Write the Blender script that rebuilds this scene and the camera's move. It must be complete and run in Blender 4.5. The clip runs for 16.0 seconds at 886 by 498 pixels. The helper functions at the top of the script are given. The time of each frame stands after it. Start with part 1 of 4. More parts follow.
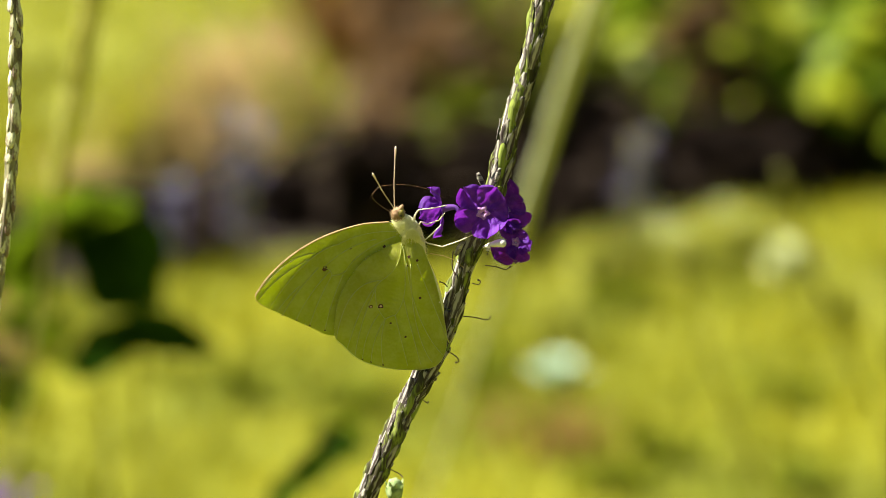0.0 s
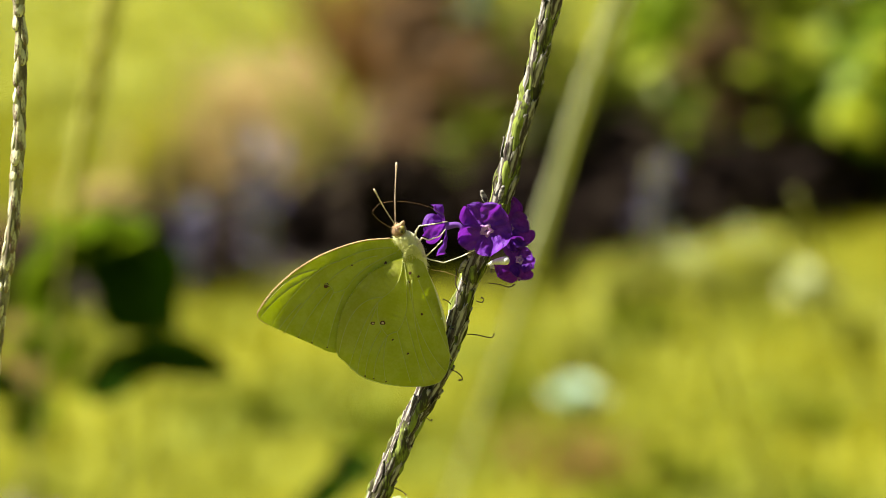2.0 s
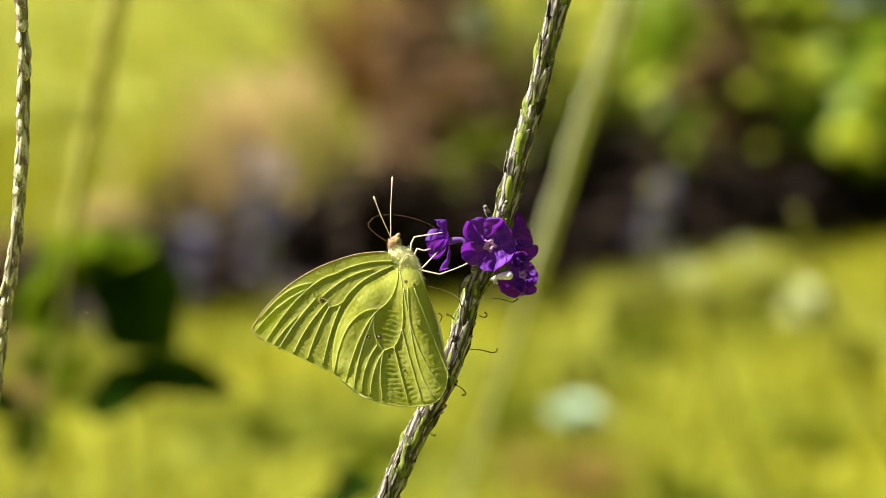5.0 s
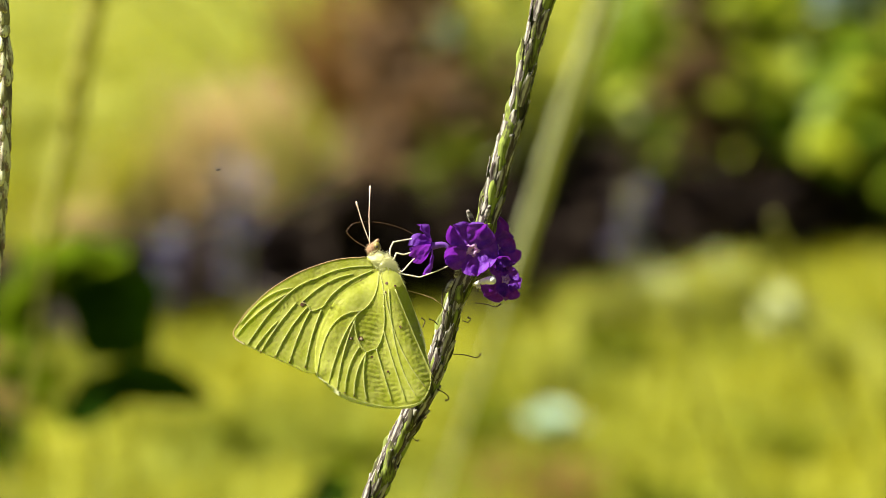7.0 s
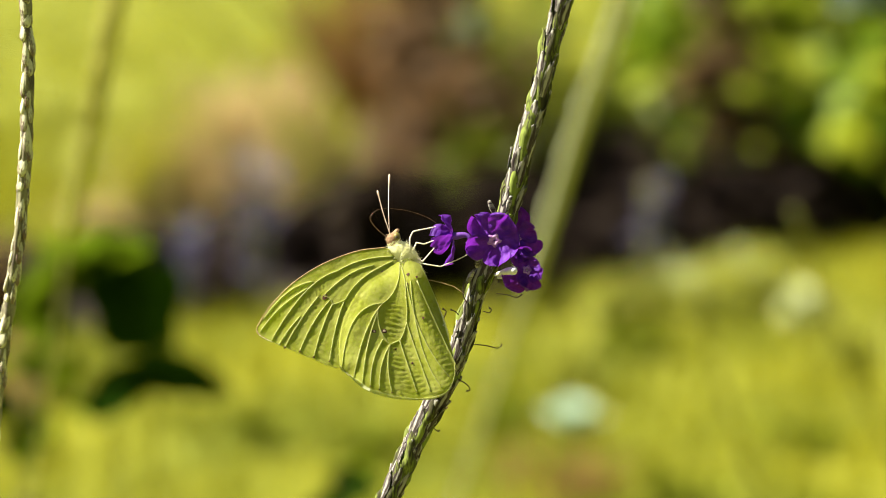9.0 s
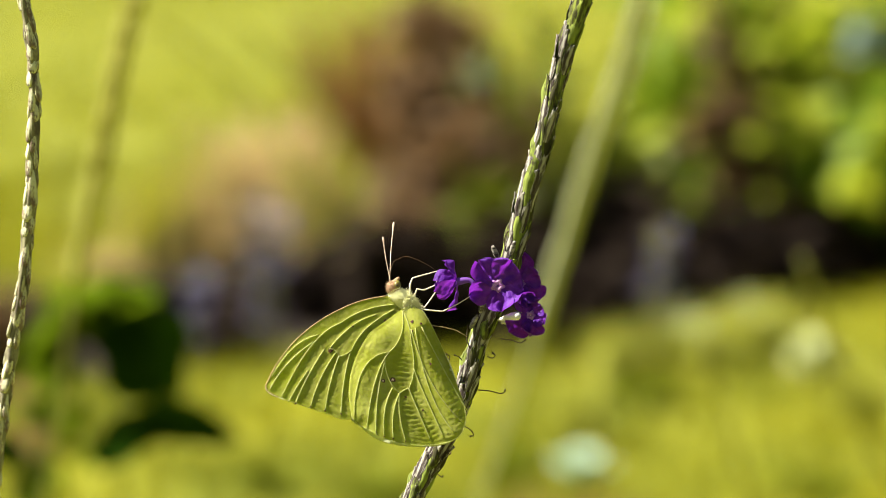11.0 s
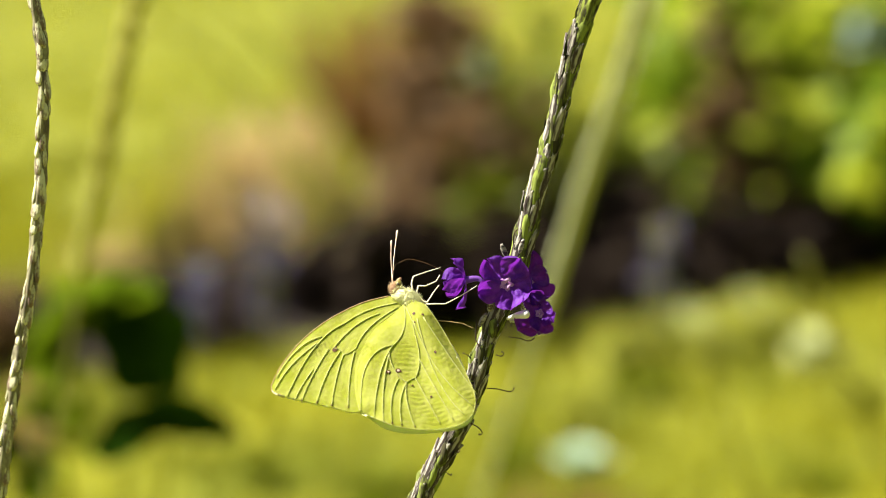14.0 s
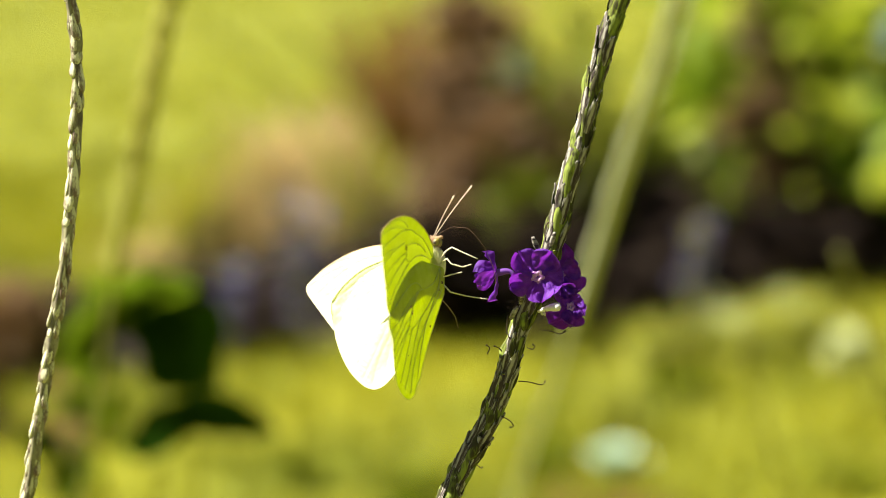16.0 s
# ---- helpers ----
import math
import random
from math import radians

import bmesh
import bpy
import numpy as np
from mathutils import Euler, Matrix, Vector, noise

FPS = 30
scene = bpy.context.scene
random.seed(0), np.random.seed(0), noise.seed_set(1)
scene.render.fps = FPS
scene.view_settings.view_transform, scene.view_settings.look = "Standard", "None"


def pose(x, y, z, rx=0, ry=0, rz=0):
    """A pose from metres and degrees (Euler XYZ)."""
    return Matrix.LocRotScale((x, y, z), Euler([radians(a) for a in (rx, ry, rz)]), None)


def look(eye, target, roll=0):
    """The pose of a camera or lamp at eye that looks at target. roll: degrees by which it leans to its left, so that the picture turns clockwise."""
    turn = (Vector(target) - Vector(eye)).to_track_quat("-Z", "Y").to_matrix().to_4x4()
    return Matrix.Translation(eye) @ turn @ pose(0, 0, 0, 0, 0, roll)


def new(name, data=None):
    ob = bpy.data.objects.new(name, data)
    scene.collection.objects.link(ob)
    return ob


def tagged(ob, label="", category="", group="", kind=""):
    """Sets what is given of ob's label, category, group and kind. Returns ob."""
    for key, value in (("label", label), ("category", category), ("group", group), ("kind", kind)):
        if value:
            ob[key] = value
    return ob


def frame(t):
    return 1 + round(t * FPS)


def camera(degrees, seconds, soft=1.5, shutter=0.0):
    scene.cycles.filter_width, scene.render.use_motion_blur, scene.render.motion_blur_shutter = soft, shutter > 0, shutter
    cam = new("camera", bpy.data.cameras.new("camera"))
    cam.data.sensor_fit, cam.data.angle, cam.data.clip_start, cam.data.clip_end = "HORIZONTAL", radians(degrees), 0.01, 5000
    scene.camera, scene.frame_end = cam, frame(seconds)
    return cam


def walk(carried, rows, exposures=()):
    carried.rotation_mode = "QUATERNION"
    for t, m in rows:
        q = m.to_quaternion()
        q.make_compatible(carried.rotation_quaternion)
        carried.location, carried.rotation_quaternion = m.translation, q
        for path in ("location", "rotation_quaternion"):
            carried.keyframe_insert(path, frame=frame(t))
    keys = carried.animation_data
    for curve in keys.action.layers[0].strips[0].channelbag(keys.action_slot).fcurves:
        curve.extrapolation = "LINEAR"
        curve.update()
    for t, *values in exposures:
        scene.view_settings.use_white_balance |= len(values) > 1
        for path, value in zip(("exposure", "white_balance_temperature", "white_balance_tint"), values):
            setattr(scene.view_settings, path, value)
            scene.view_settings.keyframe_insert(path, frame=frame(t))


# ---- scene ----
# ---------------------------------------------------------------- camera
cam = camera(20.0, 16.0, soft=0.85)
PATH = [
    (0.0, -0.00819, -0.51231, 1.08226, 80.000, 0, 0.000),
    (0.5, -0.00794, -0.51231, 1.08188, 80.081, 0, 0.092),
    (1.0, -0.00647, -0.51231, 1.08143, 80.168, 0, 0.318),
    (1.5, -0.00552, -0.51231, 1.08048, 80.608, 0, 0.359),
    (2.0, -0.00463, -0.51231, 1.08048, 80.596, 0, 0.482),
    (2.5, -0.00457, -0.51231, 1.07972, 80.499, 0, 0.683),
    (3.0, -0.00418, -0.51231, 1.07972, 80.615, 0, 0.802),
    (3.5, -0.00482, -0.51231, 1.07959, 80.951, 0, 0.629),
    (4.0, -0.00514, -0.51231, 1.07997, 80.909, 0, 0.581),
    (4.2, -0.00514, -0.51231, 1.07997, 80.832, 0, 0.555),
    (6.3, -0.00609, -0.51231, 1.07883, 81.448, 0, 0.218),
    (6.5, -0.00641, -0.51231, 1.07883, 81.383, 0, -0.010),
    (7.0, -0.00705, -0.51231, 1.07895, 81.215, 0, -0.106),
    (7.5, -0.00838, -0.51231, 1.07908, 81.085, 0, 0.069),
    (8.0, -0.00883, -0.51231, 1.07934, 80.992, 0, 0.097),
    (8.5, -0.00825, -0.51231, 1.07895, 81.447, 0, -0.007),
    (9.0, -0.00724, -0.51231, 1.07832, 81.066, 0, 0.363),
    (9.5, -0.00596, -0.51231, 1.07775, 81.361, 0, 0.542),
    (10.0, -0.00507, -0.51231, 1.07737, 81.751, 0, 0.601),
    (12.5, -0.00787, -0.51231, 1.07775, 82.314, 0, 0.538),
    (13.0, -0.00787, -0.51231, 1.07781, 82.127, 0, 0.576),
    (13.5, -0.00762, -0.51231, 1.07781, 82.127, 0, 0.527),
    (14.0, -0.00800, -0.51231, 1.07838, 82.051, 0, 0.562),
    (14.5, -0.00813, -0.51231, 1.07838, 82.283, 0, 0.845),
    (15.0, -0.00813, -0.51231, 1.07794, 82.216, 0, 1.077),
    (15.5, -0.00825, -0.51231, 1.07781, 82.153, 0, 1.307),
    (16.0, -0.00705, -0.51231, 1.07705, 82.030, 0, 1.389),
]

walk(cam, [(t, pose(x, y, z, rx, ry, rz)) for t, x, y, z, rx, ry, rz in PATH], ((0.0, 1.96, 6650, 4), (16.0, 1.96, 6650, 4)))
cam.data.dof.use_dof = True
cam.data.dof.focus_distance = 0.52
cam.data.dof.aperture_fstop = 11.0

# ---------------------------------------------------------------- light
SUN = Vector((-0.62, 0.02, 0.775)).normalized()      # towards the sun
world = bpy.data.worlds.new("sky")
scene.world = world
world.use_nodes = True
wn = world.node_tree
sky = wn.nodes.new("ShaderNodeTexSky")
sky.sky_type, sky.sun_disc = "NISHITA", False
sky.sun_elevation = math.asin(SUN.z)
sky.sun_rotation = math.atan2(SUN.x, SUN.y)
wn.links.new(sky.outputs[0], wn.nodes["Background"].inputs[0])
wn.nodes["Background"].inputs[1].default_value = 0.017
lamp = bpy.data.lights.new("sun", "SUN")
lamp.energy, lamp.angle, lamp.color = 4.6, radians(0.53), (1.0, 0.94, 0.80)
sun = new("sun", lamp)
sun.matrix_world = look(SUN * 20, (0, 0, 0))


# ---------------------------------------------------------------- materials
def mat(name, a, b=None, rough=0.6, scale=200.0, fine=None, bump=0.0, glow_through=0.0, through_col=None,
        each=0.0, sheen=0.0, island=False, spec=0.3, thresh=(0.35, 0.65), stretch=(1, 1, 1)):
    """Two-tone noise at two scales, optional bump, light passing through thin tissue, and variation piece by piece."""
    m = bpy.data.materials.new(name)
    m.use_nodes = True
    n, l = m.node_tree.nodes, m.node_tree.links
    bsdf, out = n["Principled BSDF"], n["Material Output"]
    b = b or tuple(c * 0.6 for c in a)
    tc, mp = n.new("ShaderNodeTexCoord"), n.new("ShaderNodeMapping")
    mp.inputs["Scale"].default_value = stretch
    l.new(tc.outputs["Object"], mp.inputs["Vector"])
    tex, tex2 = n.new("ShaderNodeTexNoise"), n.new("ShaderNodeTexNoise")
    tex.inputs["Scale"].default_value, tex.inputs["Detail"].default_value = scale, 4
    tex2.inputs["Scale"].default_value, tex2.inputs["Detail"].default_value = fine or scale * 7, 3
    l.new(mp.outputs[0], tex.inputs["Vector"])
    l.new(mp.outputs[0], tex2.inputs["Vector"])
    add = n.new("ShaderNodeMath")
    add.operation = "MULTIPLY_ADD"
    add.inputs[1].default_value = 0.45
    l.new(tex2.outputs[0], add.inputs[0])
    l.new(tex.outputs[0], add.inputs[2])
    ramp = n.new("ShaderNodeMapRange")
    ramp.inputs["From Min"].default_value, ramp.inputs["From Max"].default_value = thresh[0] + 0.22, thresh[1] + 0.22
    l.new(add.outputs[0], ramp.inputs["Value"])
    fac = ramp.outputs[0]
    if each:
        src = n.new("ShaderNodeNewGeometry" if island else "ShaderNodeObjectInfo")
        mixer = n.new("ShaderNodeMath")
        mixer.operation, mixer.use_clamp = "MULTIPLY_ADD", True
        sub = n.new("ShaderNodeMath")
        sub.operation = "SUBTRACT"
        sub.inputs[1].default_value = 0.5
        l.new(src.outputs["Random Per Island" if island else "Random"], sub.inputs[0])
        l.new(sub.outputs[0], mixer.inputs[0])
        mixer.inputs[1].default_value = each
        l.new(fac, mixer.inputs[2])
        fac = mixer.outputs[0]
    mix = n.new("ShaderNodeMix")
    mix.data_type = "RGBA"
    mix.inputs[6].default_value, mix.inputs[7].default_value = (*a, 1), (*b, 1)
    l.new(fac, mix.inputs[0])
    l.new(mix.outputs[2], bsdf.inputs["Base Color"])
    bsdf.inputs["Roughness"].default_value = rough
    bsdf.inputs["Specular IOR Level"].default_value = spec
    if sheen:
        bsdf.inputs["Sheen Weight"].default_value = sheen
    if bump:
        bn = n.new("ShaderNodeBump")
        bn.inputs["Strength"].default_value, bn.inputs["Distance"].default_value = 0.8, bump
        l.new(add.outputs[0], bn.inputs["Height"])
        l.new(bn.outputs[0], bsdf.inputs["Normal"])
    if glow_through:
        tr, ms = n.new("ShaderNodeBsdfTranslucent"), n.new("ShaderNodeMixShader")
        if through_col:
            tr.inputs[0].default_value = (*through_col, 1)
        else:
            l.new(mix.outputs[2], tr.inputs[0])
        if bump:
            l.new(bn.outputs[0], tr.inputs["Normal"])
        ms.inputs[0].default_value = glow_through
        l.new(bsdf.outputs[0], ms.inputs[1])
        l.new(tr.outputs[0], ms.inputs[2])
        l.new(ms.outputs[0], out.inputs[0])
    return m


M = {
    "wing": mat("wing_underside", (0.60, 0.55, 0.180), (0.44, 0.41, 0.075), 0.7, 300, 1900, 0.00022, 0.60, (0.50, 0.60, 0.002), spec=0.12),
    "wing_top": mat("wing_upperside", (0.93, 0.93, 0.74), (0.90, 0.90, 0.66), 0.75, 300, 2200, 0.00003, 0.4, (0.80, 0.84, 0.10), spec=0.1),
    "vein": mat("wing_vein", (0.70, 0.67, 0.30), (0.60, 0.58, 0.20), 0.6, 900, bump=0.00001, glow_through=0.45, through_col=(0.42, 0.54, 0.01)),
    "costa": mat("wing_edge", (0.46, 0.33, 0.17), (0.30, 0.19, 0.10), 0.7, 900, spec=0.1),
    "spot": mat("wing_spot", (0.05, 0.02, 0.012), (0.11, 0.045, 0.02), 0.7, 2500),
    "spot_heart": mat("wing_spot_heart", (0.65, 0.5, 0.4), (0.5, 0.3, 0.25), 0.5, 2500),
    "fur": mat("yellow_fur", (0.84, 0.81, 0.50), (0.72, 0.70, 0.34), 0.9, 1500, sheen=0.2),
    "face": mat("pinkish_fur", (0.27, 0.145, 0.090), (0.42, 0.30, 0.19), 0.9, 1300, spec=0.1),
    "eye": mat("insect_eye", (0.24, 0.20, 0.035), (0.10, 0.07, 0.02), 0.35, 1300, spec=0.4),
    "leg": mat("pale_leg", (0.80, 0.76, 0.62), (0.6, 0.5, 0.36), 0.6, 1800),
    "leg_brown": mat("brown_leg", (0.32, 0.20, 0.08), (0.5, 0.36, 0.2), 0.6, 1800),
    "antenna": mat("pinkish_antenna", (0.62, 0.42, 0.32), (0.8, 0.66, 0.55), 0.6, 1500),
    "tongue": mat("dark_tongue", (0.06, 0.035, 0.02), (0.2, 0.1, 0.05), 0.4, 1500),
    "petal": mat("violet_petal", (0.17, 0.030, 0.43), (0.075, 0.010, 0.23), 0.55, 480, 2200, 0.00045, 0.35, (0.22, 0.02, 0.46), each=0.6, spec=0.2),
    "throat": mat("pale_throat", (0.62, 0.36, 0.62), (0.30, 0.09, 0.40), 0.7, 1500, glow_through=0.2),
    "tube": mat("violet_tube", (0.12, 0.035, 0.30), (0.17, 0.06, 0.34), 0.6, 700, glow_through=0.2),
    "white_tube": mat("white_tube", (0.88, 0.86, 0.82), (0.74, 0.70, 0.74), 0.8, 700, glow_through=0.25, spec=0.05),
    "rachis": mat("rachis_bark", (0.20, 0.24, 0.055), (0.050, 0.046, 0.026), 0.85, 420, 2600, 0.00030, spec=0.06, thresh=(0.40, 0.58), stretch=(1, 1, 0.25)),
    "bract": mat("dry_bract", (0.37, 0.345, 0.31), (0.060, 0.046, 0.047), 0.9, 1100, 5000, 0.00035, each=0.4, spec=0.04, thresh=(0.41, 0.60), stretch=(0.12, 1, 1)),
    "bract_green": mat("green_bract", (0.25, 0.29, 0.06), (0.060, 0.056, 0.030), 0.85, 1000, 5000, 0.00030, 0.1, each=0.4, spec=0.05, thresh=(0.42, 0.60), stretch=(0.12, 1, 1)),
    "pale_rachis": mat("pale_rachis", (0.26, 0.24, 0.14), (0.09, 0.07, 0.055), 0.75, 600, 4000, 0.00016, stretch=(1, 1, 0.4)),
    "pale_bract": mat("pale_bract", (0.64, 0.62, 0.42), (0.16, 0.11, 0.09), 0.7, 620, 3600, 0.00030, each=0.6, spec=0.1, thresh=(0.46, 0.66), stretch=(0.4, 1, 1)),
    "style": mat("dark_style", (0.035, 0.02, 0.018), (0.09, 0.06, 0.04), 0.55, 1200),
    "bud": mat("hairy_green_bud", (0.42, 0.50, 0.26), (0.2, 0.28, 0.1), 0.85, 900, glow_through=0.2),
    "blur_stem": mat("grey_green_stem", (0.52, 0.52, 0.36), (0.34, 0.36, 0.20), 0.7, 120, 900, 0.0003),
    "pale_olive_stem": mat("pale_olive_stem", (0.56, 0.53, 0.17), (0.40, 0.38, 0.10), 0.7, 120, 900, 0.0003, 0.3),
    "olive_stem": mat("olive_stem", (0.30, 0.285, 0.085), (0.20, 0.20, 0.05), 0.7, 160, 900, 0.0003),
    "lawn": mat("lawn_soil", (0.19, 0.188, 0.008), (0.105, 0.118, 0.005), 0.9, 1.7, 12, 0.02, thresh=(0.38, 0.62)),
    "grass": mat("grass_blade", (0.33, 0.315, 0.012), (0.16, 0.175, 0.006), 0.6, 1.7, 12, 0, 0.32, each=0.8, island=True),
    "back_grass": mat("sunlit_grass", (0.34, 0.33, 0.014), (0.22, 0.23, 0.009), 0.6, 1.2, 12, 0, 0.35, each=0.8, island=True),
    "straw": mat("pale_grass", (0.46, 0.46, 0.07), (0.32, 0.33, 0.04), 0.6, 5, 40, 0, 0.25, each=0.8, island=True),
    "dry_grass": mat("dry_grass", (0.70, 0.53, 0.33), (0.56, 0.46, 0.19), 0.6, 4, 40, 0, 0.35, each=1.0, island=True),
    "rust_grass": mat("rust_grass", (0.31, 0.165, 0.05), (0.17, 0.09, 0.034), 0.6, 4, 40, 0, 0.35, each=1.0, island=True),
    "lime_grass": mat("lime_grass", (0.40, 0.39, 0.03), (0.26, 0.27, 0.02), 0.6, 4, 40, 0, 0.4, each=1.0, island=True),
    "weed": mat("weed_leaf", (0.15, 0.175, 0.007), (0.09, 0.12, 0.005), 0.6, 6, 50, 0, 0.35, each=0.8, island=True, spec=0.1),
    "pale_leaf": mat("pale_weed_leaf", (0.54, 0.57, 0.30), (0.40, 0.43, 0.18), 0.5, 6, 50, 0, 0.3, each=0.8, island=True),
    "gnat": mat("gnat_body", (0.03, 0.022, 0.018), (0.06, 0.045, 0.03), 0.4, 3000),
    "gnat_wing": mat("gnat_wing", (0.35, 0.33, 0.30), (0.28, 0.26, 0.24), 0.3, 3000, glow_through=0.6),
    "mulch": mat("dark_mulch", (0.045, 0.030, 0.022), (0.020, 0.014, 0.012), 0.95, 18, 140, 0.02),
    # near-black, to put the border's shade into the leaf colour
    "shade_dark_leaf": mat("shade_black_leaf", (0.017, 0.011, 0.010), (0.029, 0.019, 0.014), 0.8, 8, 60, 0, 0.05, each=0.9, island=True, spec=0.08),
    "brown_leaf": mat("russet_leaf", (0.22, 0.125, 0.052), (0.11, 0.066, 0.034), 0.65, 6, 60, 0, 0.35, each=0.9, island=True),
    "lime_leaf": mat("lime_leaf", (0.17, 0.19, 0.012), (0.07, 0.10, 0.008), 0.5, 5, 50, 0, 0.4, each=0.9, island=True),
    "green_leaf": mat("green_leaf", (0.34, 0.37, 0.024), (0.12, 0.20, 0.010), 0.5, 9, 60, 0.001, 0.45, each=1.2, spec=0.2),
    # leaf green darkened so that shade sits in the colour
    "shaded_leaf": mat("shaded_green_leaf", (0.026, 0.062, 0.005), (0.012, 0.030, 0.003), 0.9, 12, 80, 0.001, 0.12, each=0.8, spec=0.0),
    # dimmer copy of green_leaf: shade put into the colour; olive shrubs use it too
    "shade_leaf": mat("shade_olive_leaf", (0.23, 0.25, 0.017), (0.09, 0.115, 0.010), 0.8, 12, 80, 0, 0.3, each=0.9, island=True, spec=0.05),
    # the same leaves where sun strikes, in a lighter colour
    "lit_leaf": mat("lit_green_leaf", (0.105, 0.150, 0.005), (0.066, 0.105, 0.005), 0.9, 12, 80, 0.001, 0.35, each=0.6, spec=0.0),
    "lavender": mat("lavender_floret", (0.13, 0.115, 0.24), (0.07, 0.06, 0.12), 0.7, 30, each=0.8, island=True),
    "glaucous": mat("glaucous_leaf", (0.50, 0.62, 0.50), (0.38, 0.50, 0.38), 0.45, 20, 90, 0.001, 0.1, each=0.4),
    "far_glaucous": mat("blue_grey_leaf", (0.30, 0.38, 0.36), (0.20, 0.27, 0.26), 0.5, 8, 60, 0, 0.2, each=0.6, island=True),
    "woody": mat("brown_twig", (0.05, 0.028, 0.018), (0.085, 0.05, 0.03), 0.8, 40, 300, 0.001),
    "violet_far": mat("violet_floret", (0.20, 0.07, 0.40), (0.14, 0.04, 0.3), 0.6, 60, each=0.6, island=True),
}


# ---------------------------------------------------------------- building helpers
MM = 0.001
UNIT = 0.117 * MM                      # one step of the subject's own plan
HUB = Vector((0, 0, 1.0))              # heart of the open flower
EYE = Vector((-0.0082, -0.5123, 1.0823))
DIP = radians(10)


def plan(x, z, y=0.0):
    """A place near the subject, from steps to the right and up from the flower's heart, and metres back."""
    return HUB + Vector((x * UNIT, y, z * UNIT))


def along(x, y, dist):
    """A place dist metres ahead of the standing point, on a line of sight given in the same steps."""
    s = dist / 4446.0
    u, v = (x - 784) * s, (441 - y) * s
    return EYE + Vector((u, dist * math.cos(DIP) + v * math.sin(DIP), -dist * math.sin(DIP) + v * math.cos(DIP)))


def spline(pts, n):
    """n points on a smooth curve through pts."""
    p = [Vector(q) for q in pts]
    p = [2 * p[0] - p[1]] + p + [2 * p[-1] - p[-2]]
    out = []
    for i in range(n):
        s = i / (n - 1) * (len(p) - 3)
        j = min(int(s), len(p) - 4)
        t = s - j
        a, b, c, d = p[j:j + 4]
        out.append(0.5 * (2 * b + (c - a) * t + (2 * a - 5 * b + 4 * c - d) * t * t + (3 * b - a - 3 * c + d) * t ** 3))
    return out


def frames_along(path):
    """Tangent and two cross directions at each point."""
    out, up = [], Vector((0.13, 1, 0.07)).normalized()
    for i, p in enumerate(path):
        t = (path[min(i + 1, len(path) - 1)] - path[max(i - 1, 0)]).normalized()
        side = t.cross(up)
        if side.length < 1e-6:
            side = t.orthogonal()
        side.normalize()
        up = side.cross(t).normalized()
        out.append((p, t, side, up))
    return out


def tube(path, radius, seg=10, rough=0.0, grain=900.0, ridges=0, caps=True):
    """A round, tapering tube; rough gives it an uneven skin."""
    bm = bmesh.new()
    rings, n = [], len(path)
    for i, (p, t, a, b) in enumerate(frames_along(path)):
        r0 = radius(i / (n - 1)) if callable(radius) else radius
        ring = []
        for j in range(seg):
            w = 2 * math.pi * j / seg
            d = a * math.cos(w) + b * math.sin(w)
            r = r0
            if rough:
                q = p + d * r0
                r *= 1 + rough * noise.noise(Vector((q.x * grain, q.y * grain, q.z * grain * 0.35)))
            if ridges:
                r *= 1 + 0.10 * math.cos(ridges * w)
            ring.append(bm.verts.new(p + d * r))
        rings.append(ring)
    for r, s in zip(rings, rings[1:]):
        for j in range(seg):
            bm.faces.new((r[j], r[(j + 1) % seg], s[(j + 1) % seg], s[j]))
    if caps:
        bm.faces.new(rings[0][::-1])
        bm.faces.new(rings[-1])
    return bm


def ball(centre, radii, turn=None, seg=20, rings=14, lump=0.0, grain=1500.0):
    bm = bmesh.new()
    bmesh.ops.create_uvsphere(bm, u_segments=seg, v_segments=rings, radius=1.0)
    m = Matrix.Translation(centre) @ (turn or Matrix()) @ Matrix.Diagonal((*radii, 1))
    for v in bm.verts:
        v.co = m @ v.co
        if lump:
            v.co += (v.co - Vector(centre)) * lump * noise.noise(v.co * grain)
    return bm


def to_mesh(name, bm, material, smooth=True):
    me = bpy.data.meshes.new(name)
    bmesh.ops.recalc_face_normals(bm, faces=bm.faces)
    bm.to_mesh(me)
    bm.free()
    me.materials.append(material)
    if smooth:
        me.polygons.foreach_set("use_smooth", [True] * len(me.polygons))
    return me


def raw_mesh(name, verts, faces, material, smooth=True):
    me = bpy.data.meshes.new(name)
    me.from_pydata([tuple(v) for v in verts], [], faces)
    me.materials.append(material)
    if smooth:
        me.polygons.foreach_set("use_smooth", [True] * len(me.polygons))
    return me


def part(name, bm, material, parent, label="", kind=""):
    """One mesh object under a thing or under a part."""
    data = bm if isinstance(bm, bpy.types.Mesh) else to_mesh(name, bm, material)
    ob = new(name, data)
    ob.parent = parent
    return tagged(ob, label, kind=kind)


def thing(name, at, label, category, group="", kind=""):
    ob = new(name)
    ob.empty_display_size = 0.01
    ob.location = at
    return tagged(ob, label, category, group, kind)


# ---------------------------------------------------------------- ground
def uneven(x, y):
    return 0.035 * noise.noise(Vector((x * 0.35, y * 0.35, 0))) + 0.012 * noise.noise(Vector((x * 1.7, y * 1.7, 3)))


